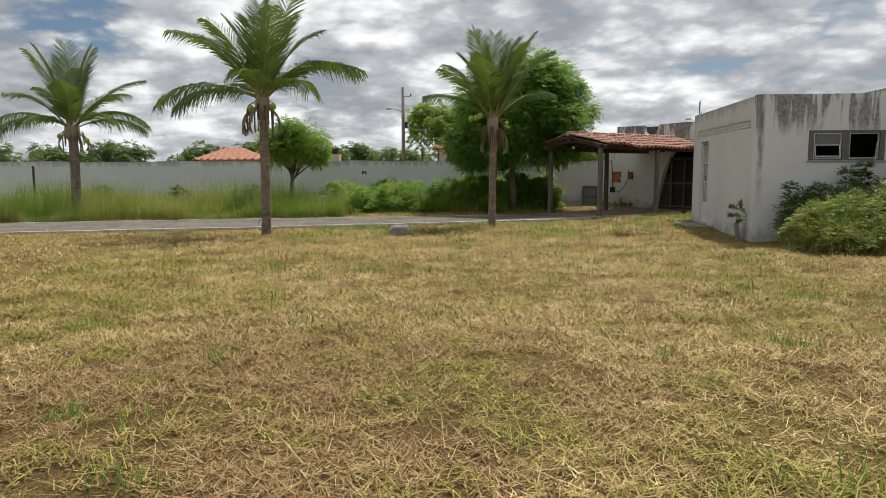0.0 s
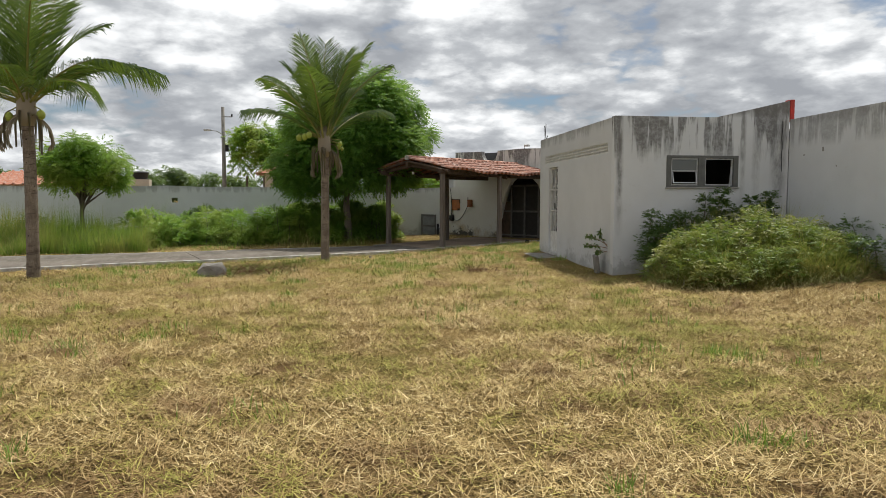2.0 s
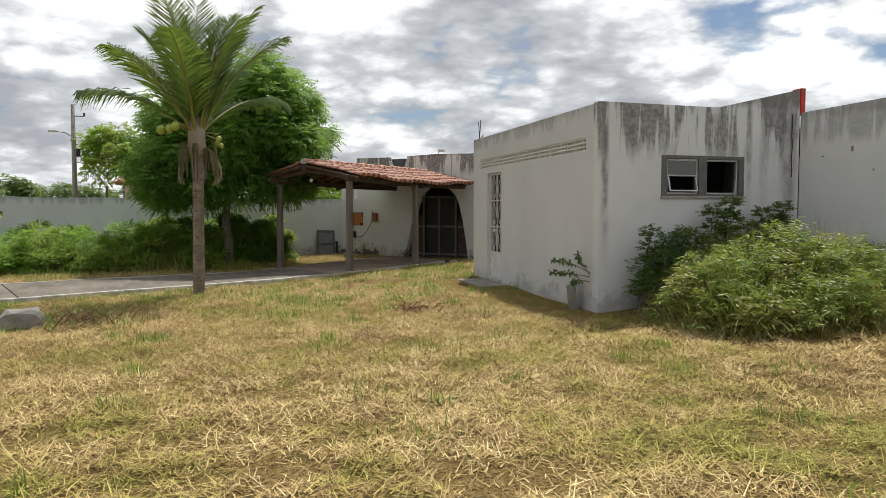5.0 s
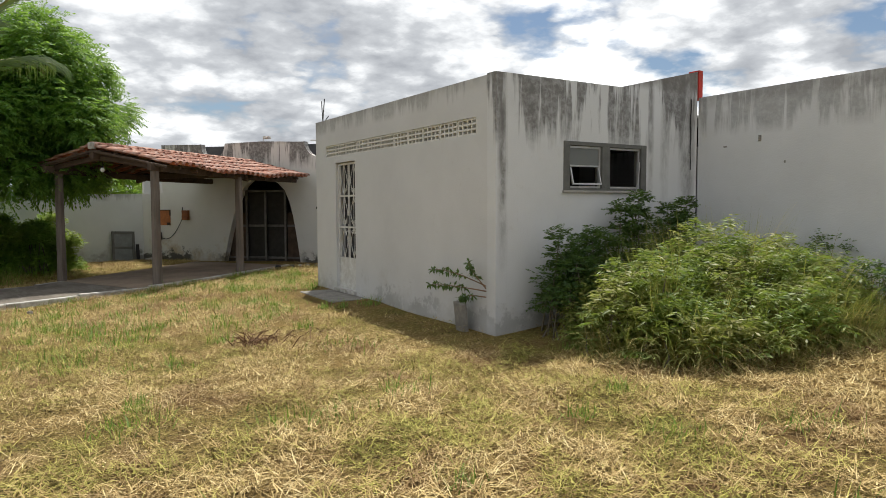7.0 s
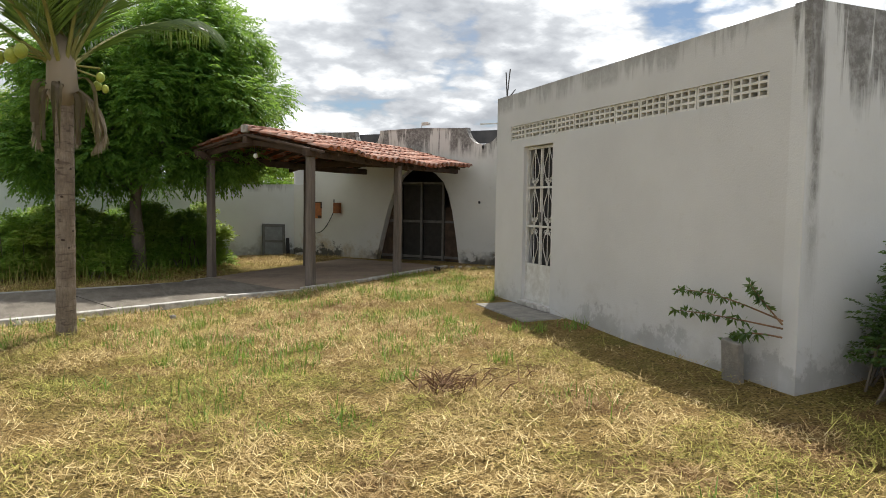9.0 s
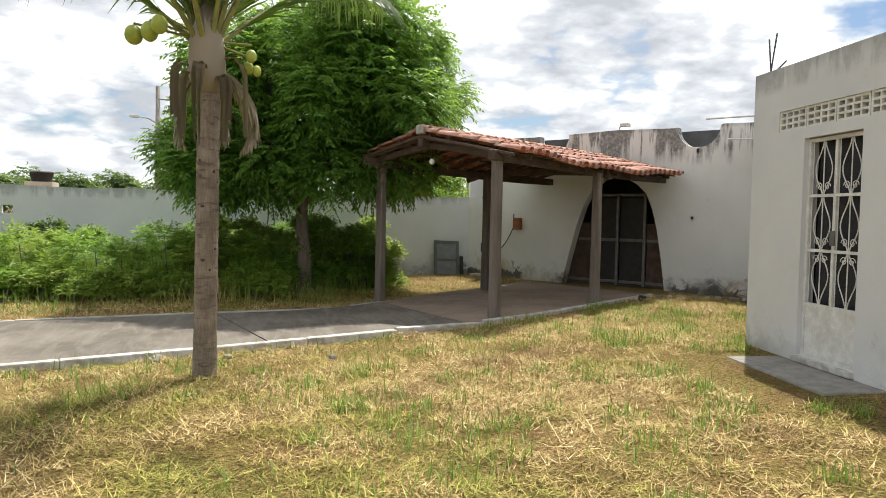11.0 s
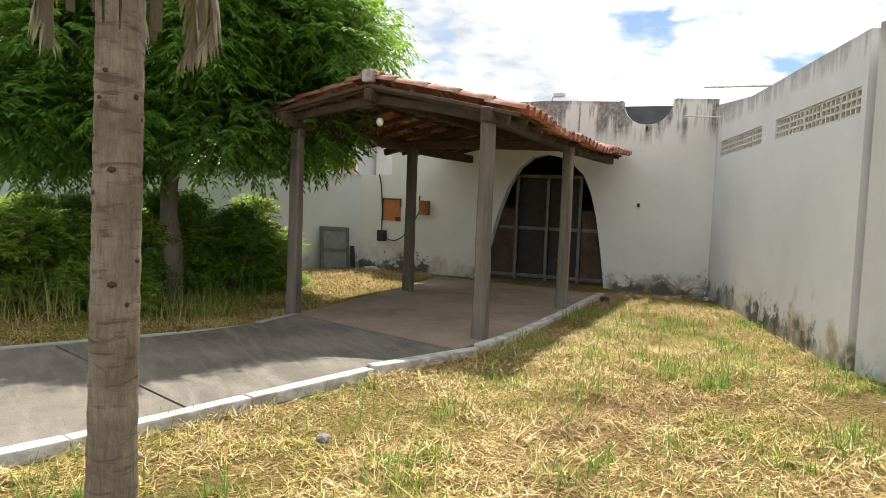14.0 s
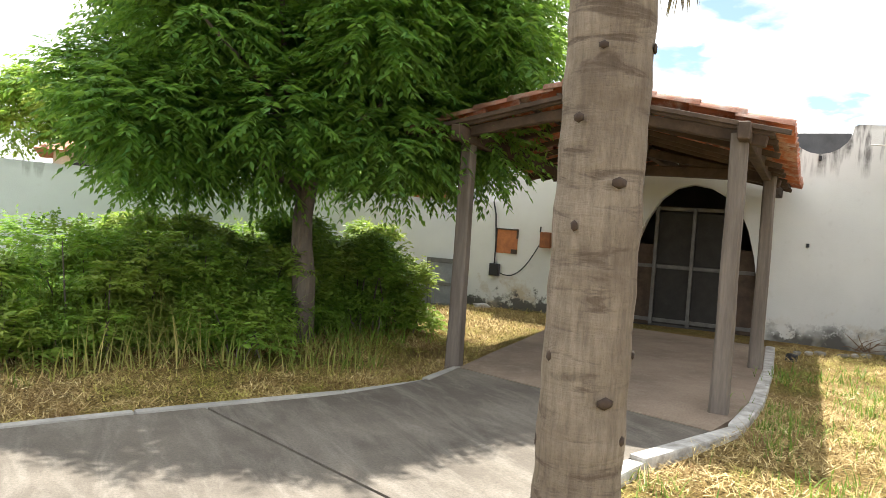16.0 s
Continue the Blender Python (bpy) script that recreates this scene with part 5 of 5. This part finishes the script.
# long arching grass through the weeds, and a bent-over straw tussock in front of them
bits = []
n = 12000
a = rng.uniform(0, 2 * np.pi, n)
rr = np.sqrt(rng.uniform(0, 1, n))
x, y = 8.2 + np.cos(a) * rr * 1.7, 12.9 + np.sin(a) * rr * 1.35
lumpy = 0.35 + 1.1 * patchy(x, y, 0.3, 9)
bits.append(blades(rng, x, y, ground_z(x, y), rng.uniform(0.35, 1.2, n) * np.sqrt(np.clip(1.12 - rr ** 2, 0.1, 1)) * lumpy, rng.uniform(0.008, 0.020, n),
                   np.radians(rng.uniform(5, 60, n) + 75 * rr ** 2 * rng.uniform(0, 1, n)), a + rng.normal(0, 0.9, n), segs=4))
n = 3800
a = rng.uniform(0, 2 * np.pi, n)
rr = np.sqrt(rng.uniform(0, 1, n))
x, y = 8.85 + np.cos(a) * rr * 0.85, 11.85 + np.sin(a) * rr * 0.55
bits.append(blades(rng, x, y, ground_z(x, y), rng.uniform(0.4, 1.0, n) * (1.1 - 0.5 * rr), rng.uniform(0.007, 0.014, n), np.radians(rng.uniform(30, 150, n)), a + rng.normal(0, 0.7, n), segs=4))
tagged(raw("arching_grass", *join(bits), M_ARCHING), "long arching yellow grass around the weeds", "grass", kind="stuff")
n = 9000
x, y = rng.triangular(-5.5, 1.0, 4.6, n), 26.2 + 3.2 * rng.uniform(0, 1, n) ** 0.8
tagged(raw("weed_stalks", *blades(rng, x, y, ground_z(x, y), rng.uniform(0.4, 1.25, n), rng.uniform(0.008, 0.018, n), np.radians(rng.uniform(25, 120, n)), segs=3), M_WEED), "long green weed blades round the shade tree", "grass", kind="stuff")
# green undergrowth round the shade tree
spots = [(sr.uniform(2.6, 4.5), sr.uniform(26.9, 29.0), sr.uniform(0.1, 1.0) ** 1.3, sr.uniform(0.12, 0.30)) for _ in range(80)]
spots += [(sr.uniform(0.8, 4.4), sr.uniform(27.2, 29.0), sr.uniform(0.9, 1.25), 0.09) for _ in range(22)]
spots += [(sr.uniform(0.6, 2.7), sr.uniform(26.6, 29.0), sr.uniform(0.05, 0.95) ** 1.3, sr.uniform(0.14, 0.32)) for _ in range(75)]
bush("lush bright green weeds around the shade tree", spots, 6, M_WEED, 120, 0.22, 4, 0.08, 0.03, name="undergrowth")
spots = [(sr.uniform(-4.5, 1.8), sr.uniform(26.0, 28.6), sr.uniform(0.02, 0.95) ** 1.5, sr.uniform(0.12, 0.34)) for _ in range(110)]
bush("bright green weeds below the boundary wall", spots, 15, M_WEED, 90, 0.2, 4, 0.085, 0.028, name="undergrowth")
spots = [(sr.uniform(-4.5, 2.2), sr.uniform(25.7, 26.7), sr.uniform(0.0, 0.35), sr.uniform(0.1, 0.28)) for _ in range(70)]
bush("low green weeds along the edge of the thicket", spots, 18, M_WEED, 60, 0.2, 4, 0.085, 0.024, name="undergrowth")
spots = [(sr.uniform(-3.5, 1.5), sr.uniform(27.0, 29.3), sr.uniform(0.1, 0.7), sr.uniform(0.2, 0.35)) for _ in range(22)]
bush("dark green weeds below the boundary wall", spots, 16, M_NEEM, 80, 0.2, 4, 0.08, 0.026, name="undergrowth")
spots = [(-2.9 + 0.35 * i, 29.2, 0.75 + 0.15 * (i % 3), 0.16) for i in range(5)] + [(-14 + 3.1 * i, 28.9, 0.6, 0.3) for i in range(6)]
bush("dark leafy weeds standing above the tall grass", spots, 17, M_SHRUB, 60, 0.2, 4, 0.1, 0.05, name="undergrowth")

# ---------------- things by the walls ----------------


def on(m, u, d, z):
    return m @ Vector((u, d, z))


# old window shutter leaning on the boundary wall
shutter = empty("old_shutter")
shutter.matrix_world = Matrix.Translation((6.0, 29.98, -0.02)) @ Matrix.Rotation(radians(-11), 4, 'X') @ Matrix.Rotation(radians(2), 4, 'Y')
tagged(shutter, "old grey metal shutter leaning against the whitewashed wall", "shutter")
for a in ((0, 0.07, 0, 0.045, 0, 0.88), (0.55, 0.62, 0, 0.045, 0, 0.88), (0.071, 0.549, 0.001, 0.044, 0.80, 0.88), (0.071, 0.549, 0.001, 0.044, 0.38, 0.44), (0.071, 0.549, 0.001, 0.044, 0, 0.06)):
    part("frame", boxed(*a, None, 0.005), M_GREYFRAME, shutter)
for z0, z1 in ((0.061, 0.379), (0.441, 0.799)):
    part("panel", boxed(0.072, 0.548, 0.012, 0.024, z0, z1), M_PANEL, shutter)
plank = part("plank", boxed(0, 0.09, 0, 0.03, 0, 0.48, Matrix.Translation((6.66, 30.0, -0.02)) @ Matrix.Rotation(radians(-9), 4, 'X'), 0.004), M_BLACK)
tagged(plank, "short dark plank propped beside the old shutter", "plank")


def stone(label, at, size, seed, mat, turn=0.0, name="stone"):
    rnd = random.Random(seed)
    bm = bmesh.new()
    bmesh.ops.create_icosphere(bm, subdivisions=2, radius=1)
    for v in bm.verts:
        n = noise.noise(v.co * 1.3 + Vector((seed, 0, 0))) * 0.35
        v.co = Vector([math.copysign(abs(c) ** 0.7, c) for c in v.co]) * (1 + n)
    bmesh.ops.transform(bm, matrix=Matrix.Translation(at) @ Matrix.Rotation(turn, 4, 'Z') @ Matrix.Diagonal((*size, 1)), verts=bm.verts[:])
    return tagged(part(name, bm, mat), label, "stone", "rubble and stones")


stone("flat pale stone lying at the wall foot", (6.98, 29.75, 0.02), (0.16, 0.08, 0.05), 3, M_KERB)
for i in range(9):
    stone("small grey rubble piece on the dirt", (9.05 + 0.20 * i, 24.95 - 0.09 * i + 0.06 * (i % 3), 0.02), (0.05 + 0.015 * (i % 4), 0.045, 0.03), 20 + i, (M_STONE, M_KERB, M_SLAB)[i % 3], i)
stone("dark round lump at the end of the paving", (8.52, 24.66, 0.02), (0.07, 0.06, 0.065), 40, M_BLACK)
for i in range(6):
    stone("small pale stone by the kerb", (0.9 + 0.35 * i * (i % 3 - 1), 21.1 - 0.05 * i, -0.07), (0.05, 0.035, 0.025), 60 + i, M_STONE, i)
stone("broken grey block lying on the lawn", (-1.05, 16.9, 0.05), (0.27, 0.15, 0.15), 5, M_STONE, 0.3)
leanm = mw @ Matrix.Translation((4.97, -0.16, 0.02)) @ Matrix.Rotation(radians(10), 4, 'X') @ Matrix.Rotation(radians(6), 4, 'Y')
slab_piece = part("stone_slab", boxed(0, 0.2, 0, 0.07, -0.12, 0.34, leanm, 0.02), M_STONE)
tagged(slab_piece, "broken cement slab leaning on the wall corner", "stone")


def twigs(label, at, n, spread_, length, seed, name="twig_pile"):
    rnd = random.Random(seed)
    th = empty(name, at)
    tagged(th, label, "twigs")
    for i in range(n):
        a = rnd.uniform(0, 6.28)
        b = Vector((rnd.gauss(0, spread_), rnd.gauss(0, spread_), 0.0))
        L = length * rnd.uniform(0.5, 1.1)
        e = b + Vector((math.cos(a) * L * 0.8, math.sin(a) * L * 0.8, L * rnd.uniform(0.05, 0.7)))
        mid = b.lerp(e, 0.5) + Vector((rnd.uniform(-0.04, 0.04), rnd.uniform(-0.04, 0.04), 0.04))
        part("twig", tube(bmesh.new(), [b, mid, e], [0.006, 0.005, 0.002], 4), M_TWIG, th)
    return th


M_TWIG = two_tone("dead_twig", (0.27, 0.16, 0.09), (0.15, 0.09, 0.055), 9, 50, 0.9)
twigs("heap of dead brown twigs on the straw", (4.12, 16.05, -0.03), 46, 0.08, 0.30, 1)
twigs("low tangle of dead twigs on the straw", (4.45, 16.15, -0.03), 22, 0.22, 0.28, 2)
twigs("dry grey brushwood beside the broken block", (-0.35, 17.0, -0.03), 60, 0.3, 0.4, 3)
twigs("dry cut brush lying by the weeds", (8.9, 11.3, 0.12), 60, 0.35, 0.55, 4)
twigs("dead forked plant against the wall corner", on(ma, 5.72, -0.12, 0.0), 14, 0.05, 0.6, 6, "dead_plant")

# leafy twigs reaching along the west wall
rngb = np.random.default_rng(91)
reach = tagged(empty("wall_creeper"), "thin leafy branches reaching along the white wall", "bush")
cs, ds = [], []
for z0, z1, le_, bow in ((0.48, 0.58, 1.25, 0.12), (0.42, 0.38, 1.3, 0.05), (0.35, 0.20, 0.6, 0.1), (0.45, 0.75, 0.35, 0.1)):
    pts = [on(mw, U(0.05) - le_ * t, -0.10 - 0.08 * math.sin(t * 3), 0.1 + z0 + (z1 - z0) * t + bow * math.sin(math.pi * t) * 0.6) for t in np.linspace(0, 1, 9)]
    part("stem", tube(bmesh.new(), pts, [0.008 - 0.0007 * i for i in range(9)], 5), M_TWIG, reach)
    P = np.array([p[:] for p in pts])
    t = rngb.uniform(2, 8, 85)
    cs.append(np.stack([np.interp(t, np.arange(9), P[:, k]) for k in range(3)], 1))
    ds.append(rngb.normal(0, 1, (85, 3)) * np.array([0.5, 1, 0.8]) + np.array([0, 0, -0.3]))
c_, d_ = np.concatenate(cs), np.concatenate(ds)
raw("foliage", *leaves(rngb, c_, d_, rngb.uniform(0.05, 0.09, len(c_)), rngb.uniform(0.02, 0.035, len(c_))), M_SHRUB, reach)

# meter recess, boxes and cable on the arch wall
recess = empty("meter_recess")
tagged(recess, "broken open meter recess showing orange clay brick", "meter box")
bm = boxed(-0.16, 0.24, -0.012, 0.0, 1.00, 1.43, ma)
part("clay_back", bm, M_BRICKBOX, recess, "bare orange clay brick")
for a in ((-0.18, -0.155, 1.0, 1.45), (0.22, 0.25, 1.28, 1.45), (-0.154, 0.219, 1.425, 1.45), (0.13, 0.24, 1.0, 1.08)):
    part("broken_edge", boxed(a[0], a[1], -0.03, -0.002, a[2], a[3], ma, 0.004), M_WOODX, recess)
for nm, lab, u0, u1, z0, z1, mt in (("cable_box", "small dark cable box below the recess", -0.24, -0.06, 0.58, 0.80, M_BLACK), ("meter_box", "rusty brown meter box on the wall", 0.68, 0.88, 1.15, 1.43, M_RUST)):
    th = tagged(empty(nm), lab, "box")
    part("case", boxed(u0, u1, -0.10, 0.0, z0, z1, ma, 0.01), mt, th)
    part("cover", boxed(u0 + 0.015, u1 - 0.015, -0.112, -0.101, z0 + 0.015, z1 - 0.015, ma, 0.003), mt, th)
cab = tagged(empty("wall_cable"), "sagging black cable between the meter boxes", "cable")
part("cable", tube(bmesh.new(), [on(ma, -0.06 + 0.72 * t, -0.04, 0.64 + 0.55 * t * t - 0.10 * math.sin(math.pi * t)) for t in np.linspace(0, 1, 10)], 0.011, 6), M_BLACK, cab)
part("riser", tube(bmesh.new(), [on(ma, -0.17, -0.03, 0.80), on(ma, -0.16, -0.04, 1.2), on(ma, -0.20, -0.04, 1.7), on(ma, -0.26, -0.03, 1.93)], 0.013, 6), M_BLACK, cab)
part("riser", tube(bmesh.new(), [on(ma, 0.66, -0.03, 1.42), on(ma, 0.67, -0.04, 1.52)], 0.014, 6), M_BLACK, cab)
hook = part("wall_hook", boxed(4.86, 4.90, -0.05, 0.0, 1.46, 1.52, ma, 0.006), M_BLACK)
tagged(hook, "small black cable clamp on the white wall", "clamp")
hook = part("wall_hook", boxed(4.93, 4.97, -0.05, 0.0, 2.78, 2.85, ma, 0.006), M_BLACK)
tagged(hook, "small black clamp below the parapet notch", "clamp")
for i in range(4):
    u, z = ((0.9, 2.35), (1.25, 2.05), (2.6, 1.7), (0.4, 2.3))[i]
    h = part("wall_chip", boxed(u, u + (0.04, 0.025, 0.02, 0.05)[i], -0.006, 0.0, z, z + (0.08, 0.03, 0.03, 0.02)[i], me_, 0.003), M_STONE)
    tagged(h, "dark chipped patch in the old wall render", "damage", kind="structure")

# floodlight on the parapet
fl = tagged(empty("floodlight"), "small white floodlight on the parapet top", "lamp")
part("bracket", tube(bmesh.new(), [on(ma, 3.22, 0.1, 3.31), on(ma, 3.22, 0.1, 3.40), on(ma, 3.32, 0.08, 3.43)], 0.012, 6), M_ALU, fl)
part("head", boxed(3.26, 3.46, 0.0, 0.12, 3.40, 3.47, ma, 0.01), M_IRONWHITE, fl)
# bars sticking out of the roof edges
for nm, lab, m_, pts in (("rebar", "thin bent reinforcing bars above the wall corner", mw, (((0.16, 0.08, 3.0), (0.10, 0.08, 3.42)), ((0.14, 0.08, 3.0), (0.24, 0.08, 3.45)), ((0.18, 0.08, 3.02), (0.42, 0.08, 3.12)))),
                         ("pipe_stub", "thin pale pipes poking from the wall top", mn, (((0.25, 0.05, 2.96), (0.05, -0.55, 3.00)), ((2.9, 0.05, 3.02), (2.6, -0.75, 3.04))))):
    th = tagged(empty(nm), lab, "bar")
    for p, q in pts:
        part("bar", tube(bmesh.new(), [on(m_, *p), on(m_, *q)], 0.009 if nm == "rebar" else 0.014, 6), M_DARKMETAL if nm == "rebar" else M_IRONWHITE, th)
# cable down the inner corner by the red pier
th = tagged(empty("drop_cable"), "loose black cable hanging down the wall corner", "cable")
part("cable", tube(bmesh.new(), [on(ms, 3.45 + 0.008 * math.sin(i * 1.7), -0.012, 3.0 - 0.11 * i) for i in range(10)], 0.007, 5), M_BLACK, th)

# ---------------- beyond the boundary wall ----------------
M_ROOFRED = tile_mat("far_red_tiles", False, (0.42, 0.17, 0.10), (0.34, 0.13, 0.08))
M_PINK = two_tone("pink_render", (0.55, 0.40, 0.37), (0.42, 0.30, 0.28), 1, 20, 0.9)
M_CREAM = two_tone("cream_render", (0.60, 0.52, 0.42), (0.48, 0.40, 0.33), 1, 20, 0.9)


def far_house(label, at, size, ridge, eave, turn, wmat, windows=2):
    th = empty("house")
    tagged(th, label, "house")
    m = Matrix.Translation(at) @ Matrix.Rotation(turn, 4, 'Z')
    w, d = size
    part("wall", boxed(-w / 2, w / 2, -d / 2, d / 2, -0.2, eave, m), wmat, th)
    bm = bmesh.new()
    o = 0.5
    lo = [bm.verts.new(m @ Vector(p)) for p in ((-w / 2 - o, -d / 2 - o, eave - 0.12), (w / 2 + o, -d / 2 - o, eave - 0.12), (w / 2 + o, d / 2 + o, eave - 0.12), (-w / 2 - o, d / 2 + o, eave - 0.12))]
    hi = [bm.verts.new(m @ Vector(p)) for p in ((-w / 2 + d * 0.35, 0, ridge), (w / 2 - d * 0.35, 0, ridge))]
    for q in ((lo[0], lo[1], hi[1], hi[0]), (lo[1], lo[2], hi[1]), (lo[2], lo[3], hi[0], hi[1]), (lo[3], lo[0], hi[0]), (lo[3], lo[2], lo[1], lo[0])):
        bm.faces.new(q)
    roof = part("roof", bm, M_ROOFRED, th)
    n = int(w / 0.45)
    for i in range(n):
        x = -w / 2 - o + (i + 0.5) * (w + 2 * o) / n
        t = min(1.0, (w / 2 + o - abs(x)) / (d * 0.35 + o))
        part("tile_row", tube(bmesh.new(), [m @ Vector((x, -d / 2 - o, eave - 0.09)), m @ Vector((x, (-d / 2 - o) * (1 - t), eave - 0.09 + (ridge - eave + 0.12) * t))], 0.09, 5), M_ROOFRED, roof)
    for i in range(windows):
        x = -w / 2 + (i + 0.5) * w / windows
        win_ = part("window", boxed(x - 0.45, x + 0.45, -d / 2 - 0.03, -d / 2, eave - 1.1, eave - 0.35, m), M_GREYFRAME, th)
        part("pane", boxed(x - 0.38, x + 0.38, -d / 2 - 0.045, -d / 2 - 0.031, eave - 1.03, eave - 0.42, m), M_BLACK, win_)
    return th


far_house("low house with an orange tiled roof beyond the wall", (-18.3, 62, 0), (5.0, 5.0), 3.55, 2.6, 0.1, M_CREAM)
far_house("house with a stepped red tiled roof beyond the wall", (1.6, 44.5, 0), (3.6, 4.0), 3.6, 3.0, 0.0, M_CREAM)
far_house("upper storey with a small red tiled roof", (2.2, 45.2, 0), (2.2, 2.6), 4.35, 3.85, 0.0, M_CREAM, 1)
far_house("low house with a reddish roof behind the yard", (-13.6, 55, 0), (4.5, 4.0), 3.0, 2.5, 0.1, M_CREAM)
# pink building beyond the arch wall: mono-pitch gable
pk = tagged(empty("shed"), "faded pink shed with sloping roof edge", "shed")
m = Matrix.Translation((9.3, 37.4, 0)) @ Matrix.Rotation(radians(-25), 4, 'Z')
bm = bmesh.new()
ft = [bm.verts.new(m @ Vector(p)) for p in ((0, 0, -0.2), (4.2, 0, -0.2), (4.2, 0, 3.25), (0, 0, 2.38))]
bk = [bm.verts.new(m @ Vector(p)) for p in ((0, 3, -0.2), (4.2, 3, -0.2), (4.2, 3, 3.25), (0, 3, 2.38))]
bm.faces.new(ft)
bm.faces.new(bk[::-1])
for i in range(4):
    bm.faces.new((ft[i], bk[i], bk[(i + 1) % 4], ft[(i + 1) % 4]))
bmesh.ops.recalc_face_normals(bm, faces=bm.faces[:])
part("wall", bm, M_PINK, pk)
bm = bmesh.new()
rv = [bm.verts.new(m @ Vector(p)) for p in ((-0.15, -0.12, 2.36), (4.3, -0.12, 3.28), (4.3, 3.1, 3.28), (-0.15, 3.1, 2.36))]
bm.faces.new(rv)
bmesh.ops.solidify(bm, geom=bm.faces[:], thickness=0.07)
part("roof", bm, M_RUST, pk)
for x in (0.65, 1.15, 1.75):
    part("pilaster", boxed(x, x + 0.12, -0.05, 0.0, 1.5, 2.35 + x * 0.18, m), M_RUST, pk)

# water tank on its stand
tank = tagged(empty("water_tank"), "black plastic water tank on a raised stand", "water tank")
bm = tube(bmesh.new(), [(-7.55, 48.1, 2.62), (-7.55, 48.1, 2.66), (-7.55, 48.1, 3.00), (-7.55, 48.1, 3.02)], [0.38, 0.40, 0.47, 0.50], 20)
part("tank_body", bm, M_BLACK, tank, smooth=True)
part("tank_lid", tube(bmesh.new(), [(-7.55, 48.1, 3.02), (-7.55, 48.1, 3.06), (-7.55, 48.1, 3.10)], [0.51, 0.50, 0.42], 20), M_DARKMETAL, tank)
part("stand", boxed(-8.1, -7.0, 47.6, 48.6, -0.2, 2.62), M_CREAM, tank)

# utility pole
pole = tagged(empty("utility_pole"), "grey concrete utility pole with street light arm", "utility pole")
part("shaft", tube(bmesh.new(), [(-2.65, 47.5, -0.3), (-2.65, 47.5, 3), (-2.65, 47.5, 7.05)], [0.15, 0.125, 0.095], 10), M_STONE, pole, smooth=True)
part("lamp_arm", tube(bmesh.new(), [(-2.65, 47.4, 5.35), (-3.0, 47.2, 5.55), (-3.4, 47.0, 5.6)], 0.03, 6), M_ALU, pole)
part("lamp_head", boxed(-3.75, -3.35, 46.9, 47.1, 5.54, 5.64, None, 0.02), M_ALU, pole)
part("bracket", boxed(-2.64, -2.1, 47.35, 47.4, 6.42, 6.47), M_STONE, pole)
part("insulator", tube(bmesh.new(), [(-2.12, 47.38, 6.47), (-2.12, 47.38, 6.62)], 0.05, 8), M_BLACK, pole)
part("fuse_box", boxed(-2.55, -2.35, 47.35, 47.5, 4.35, 4.75, None, 0.01), M_BLACK, pole)
pole2 = tagged(empty("utility_pole"), "short far wooden pole beyond the wall", "utility pole")
part("shaft", tube(bmesh.new(), [(-2.0, 70, -0.3), (-2.0, 70, 3.6)], 0.1, 8), M_WOODX, pole2)
post_w = part("fence_post", tube(bmesh.new(), [(-17.6, 30.2, -0.2), (-17.6, 30.2, 1.75)], 0.05, 8), M_WOODX)
tagged(post_w, "thin dark post standing before the boundary wall", "post")

# far trees over the wall


def far_tree(label, at, radii, base_z, n, per, seed, leaf=0.3, mat=None):
    rg = np.random.default_rng(seed)
    th = tagged(empty("tree"), label, "tree", "far trees")
    x, y = at
    cl = clumps(rg, n, (x, y, base_z), radii, min(radii) * 0.42, -0.75)
    v, f = crown(rg, cl, per, leaf * 1.6, 3, leaf, leaf * 0.4, 0.3)
    limbs("far", (x, y, 0), max(base_z - radii[2] * 0.4, 0.8), 0.16, cl[:6], th, random.Random(seed), M_BARK)
    raw("crown", v, f, mat or M_FARLEAF, th)


far_tree("feathery bright green tree beyond the wall", (-0.2, 47), (2.3, 2.0, 1.5), 4.3, 34, 90, 71, 0.2, M_WEED)
far_tree("bright green tree behind the yard", (10.2, 47), (2.3, 2, 1.1), 2.5, 26, 80, 72, 0.2, M_WEED)
far_tree("pale green tree behind the yard", (15.5, 52), (3.0, 2, 1.2), 2.7, 26, 80, 73, 0.25, M_WEED)
for i, (x, y, rx, rz_, bz_) in enumerate(((-40, 66, 4.5, 1.6, 2.6), (-33.5, 62, 3.0, 1.2, 2.2), (-27.5, 60, 2.4, 1.2, 2.6), (-22.5, 66, 3.2, 1.3, 2.6), (-17.5, 72, 4.5, 1.4, 3.0), (-11.5, 66, 2.5, 1.0, 2.6),
                                          (-9.0, 70, 2.2, 1.3, 2.7), (-5.5, 74, 4.0, 1.1, 2.6), (-1.0, 78, 4.5, 1.0, 2.6), (-11.2, 52, 1.5, 0.8, 2.2), (4.5, 80, 4.0, 1.2, 2.8))):
    far_tree("dark green tree in the distance over the wall", (x, y), (rx, 2.0, rz_), bz_, 24, 55, 80 + i, 0.3)
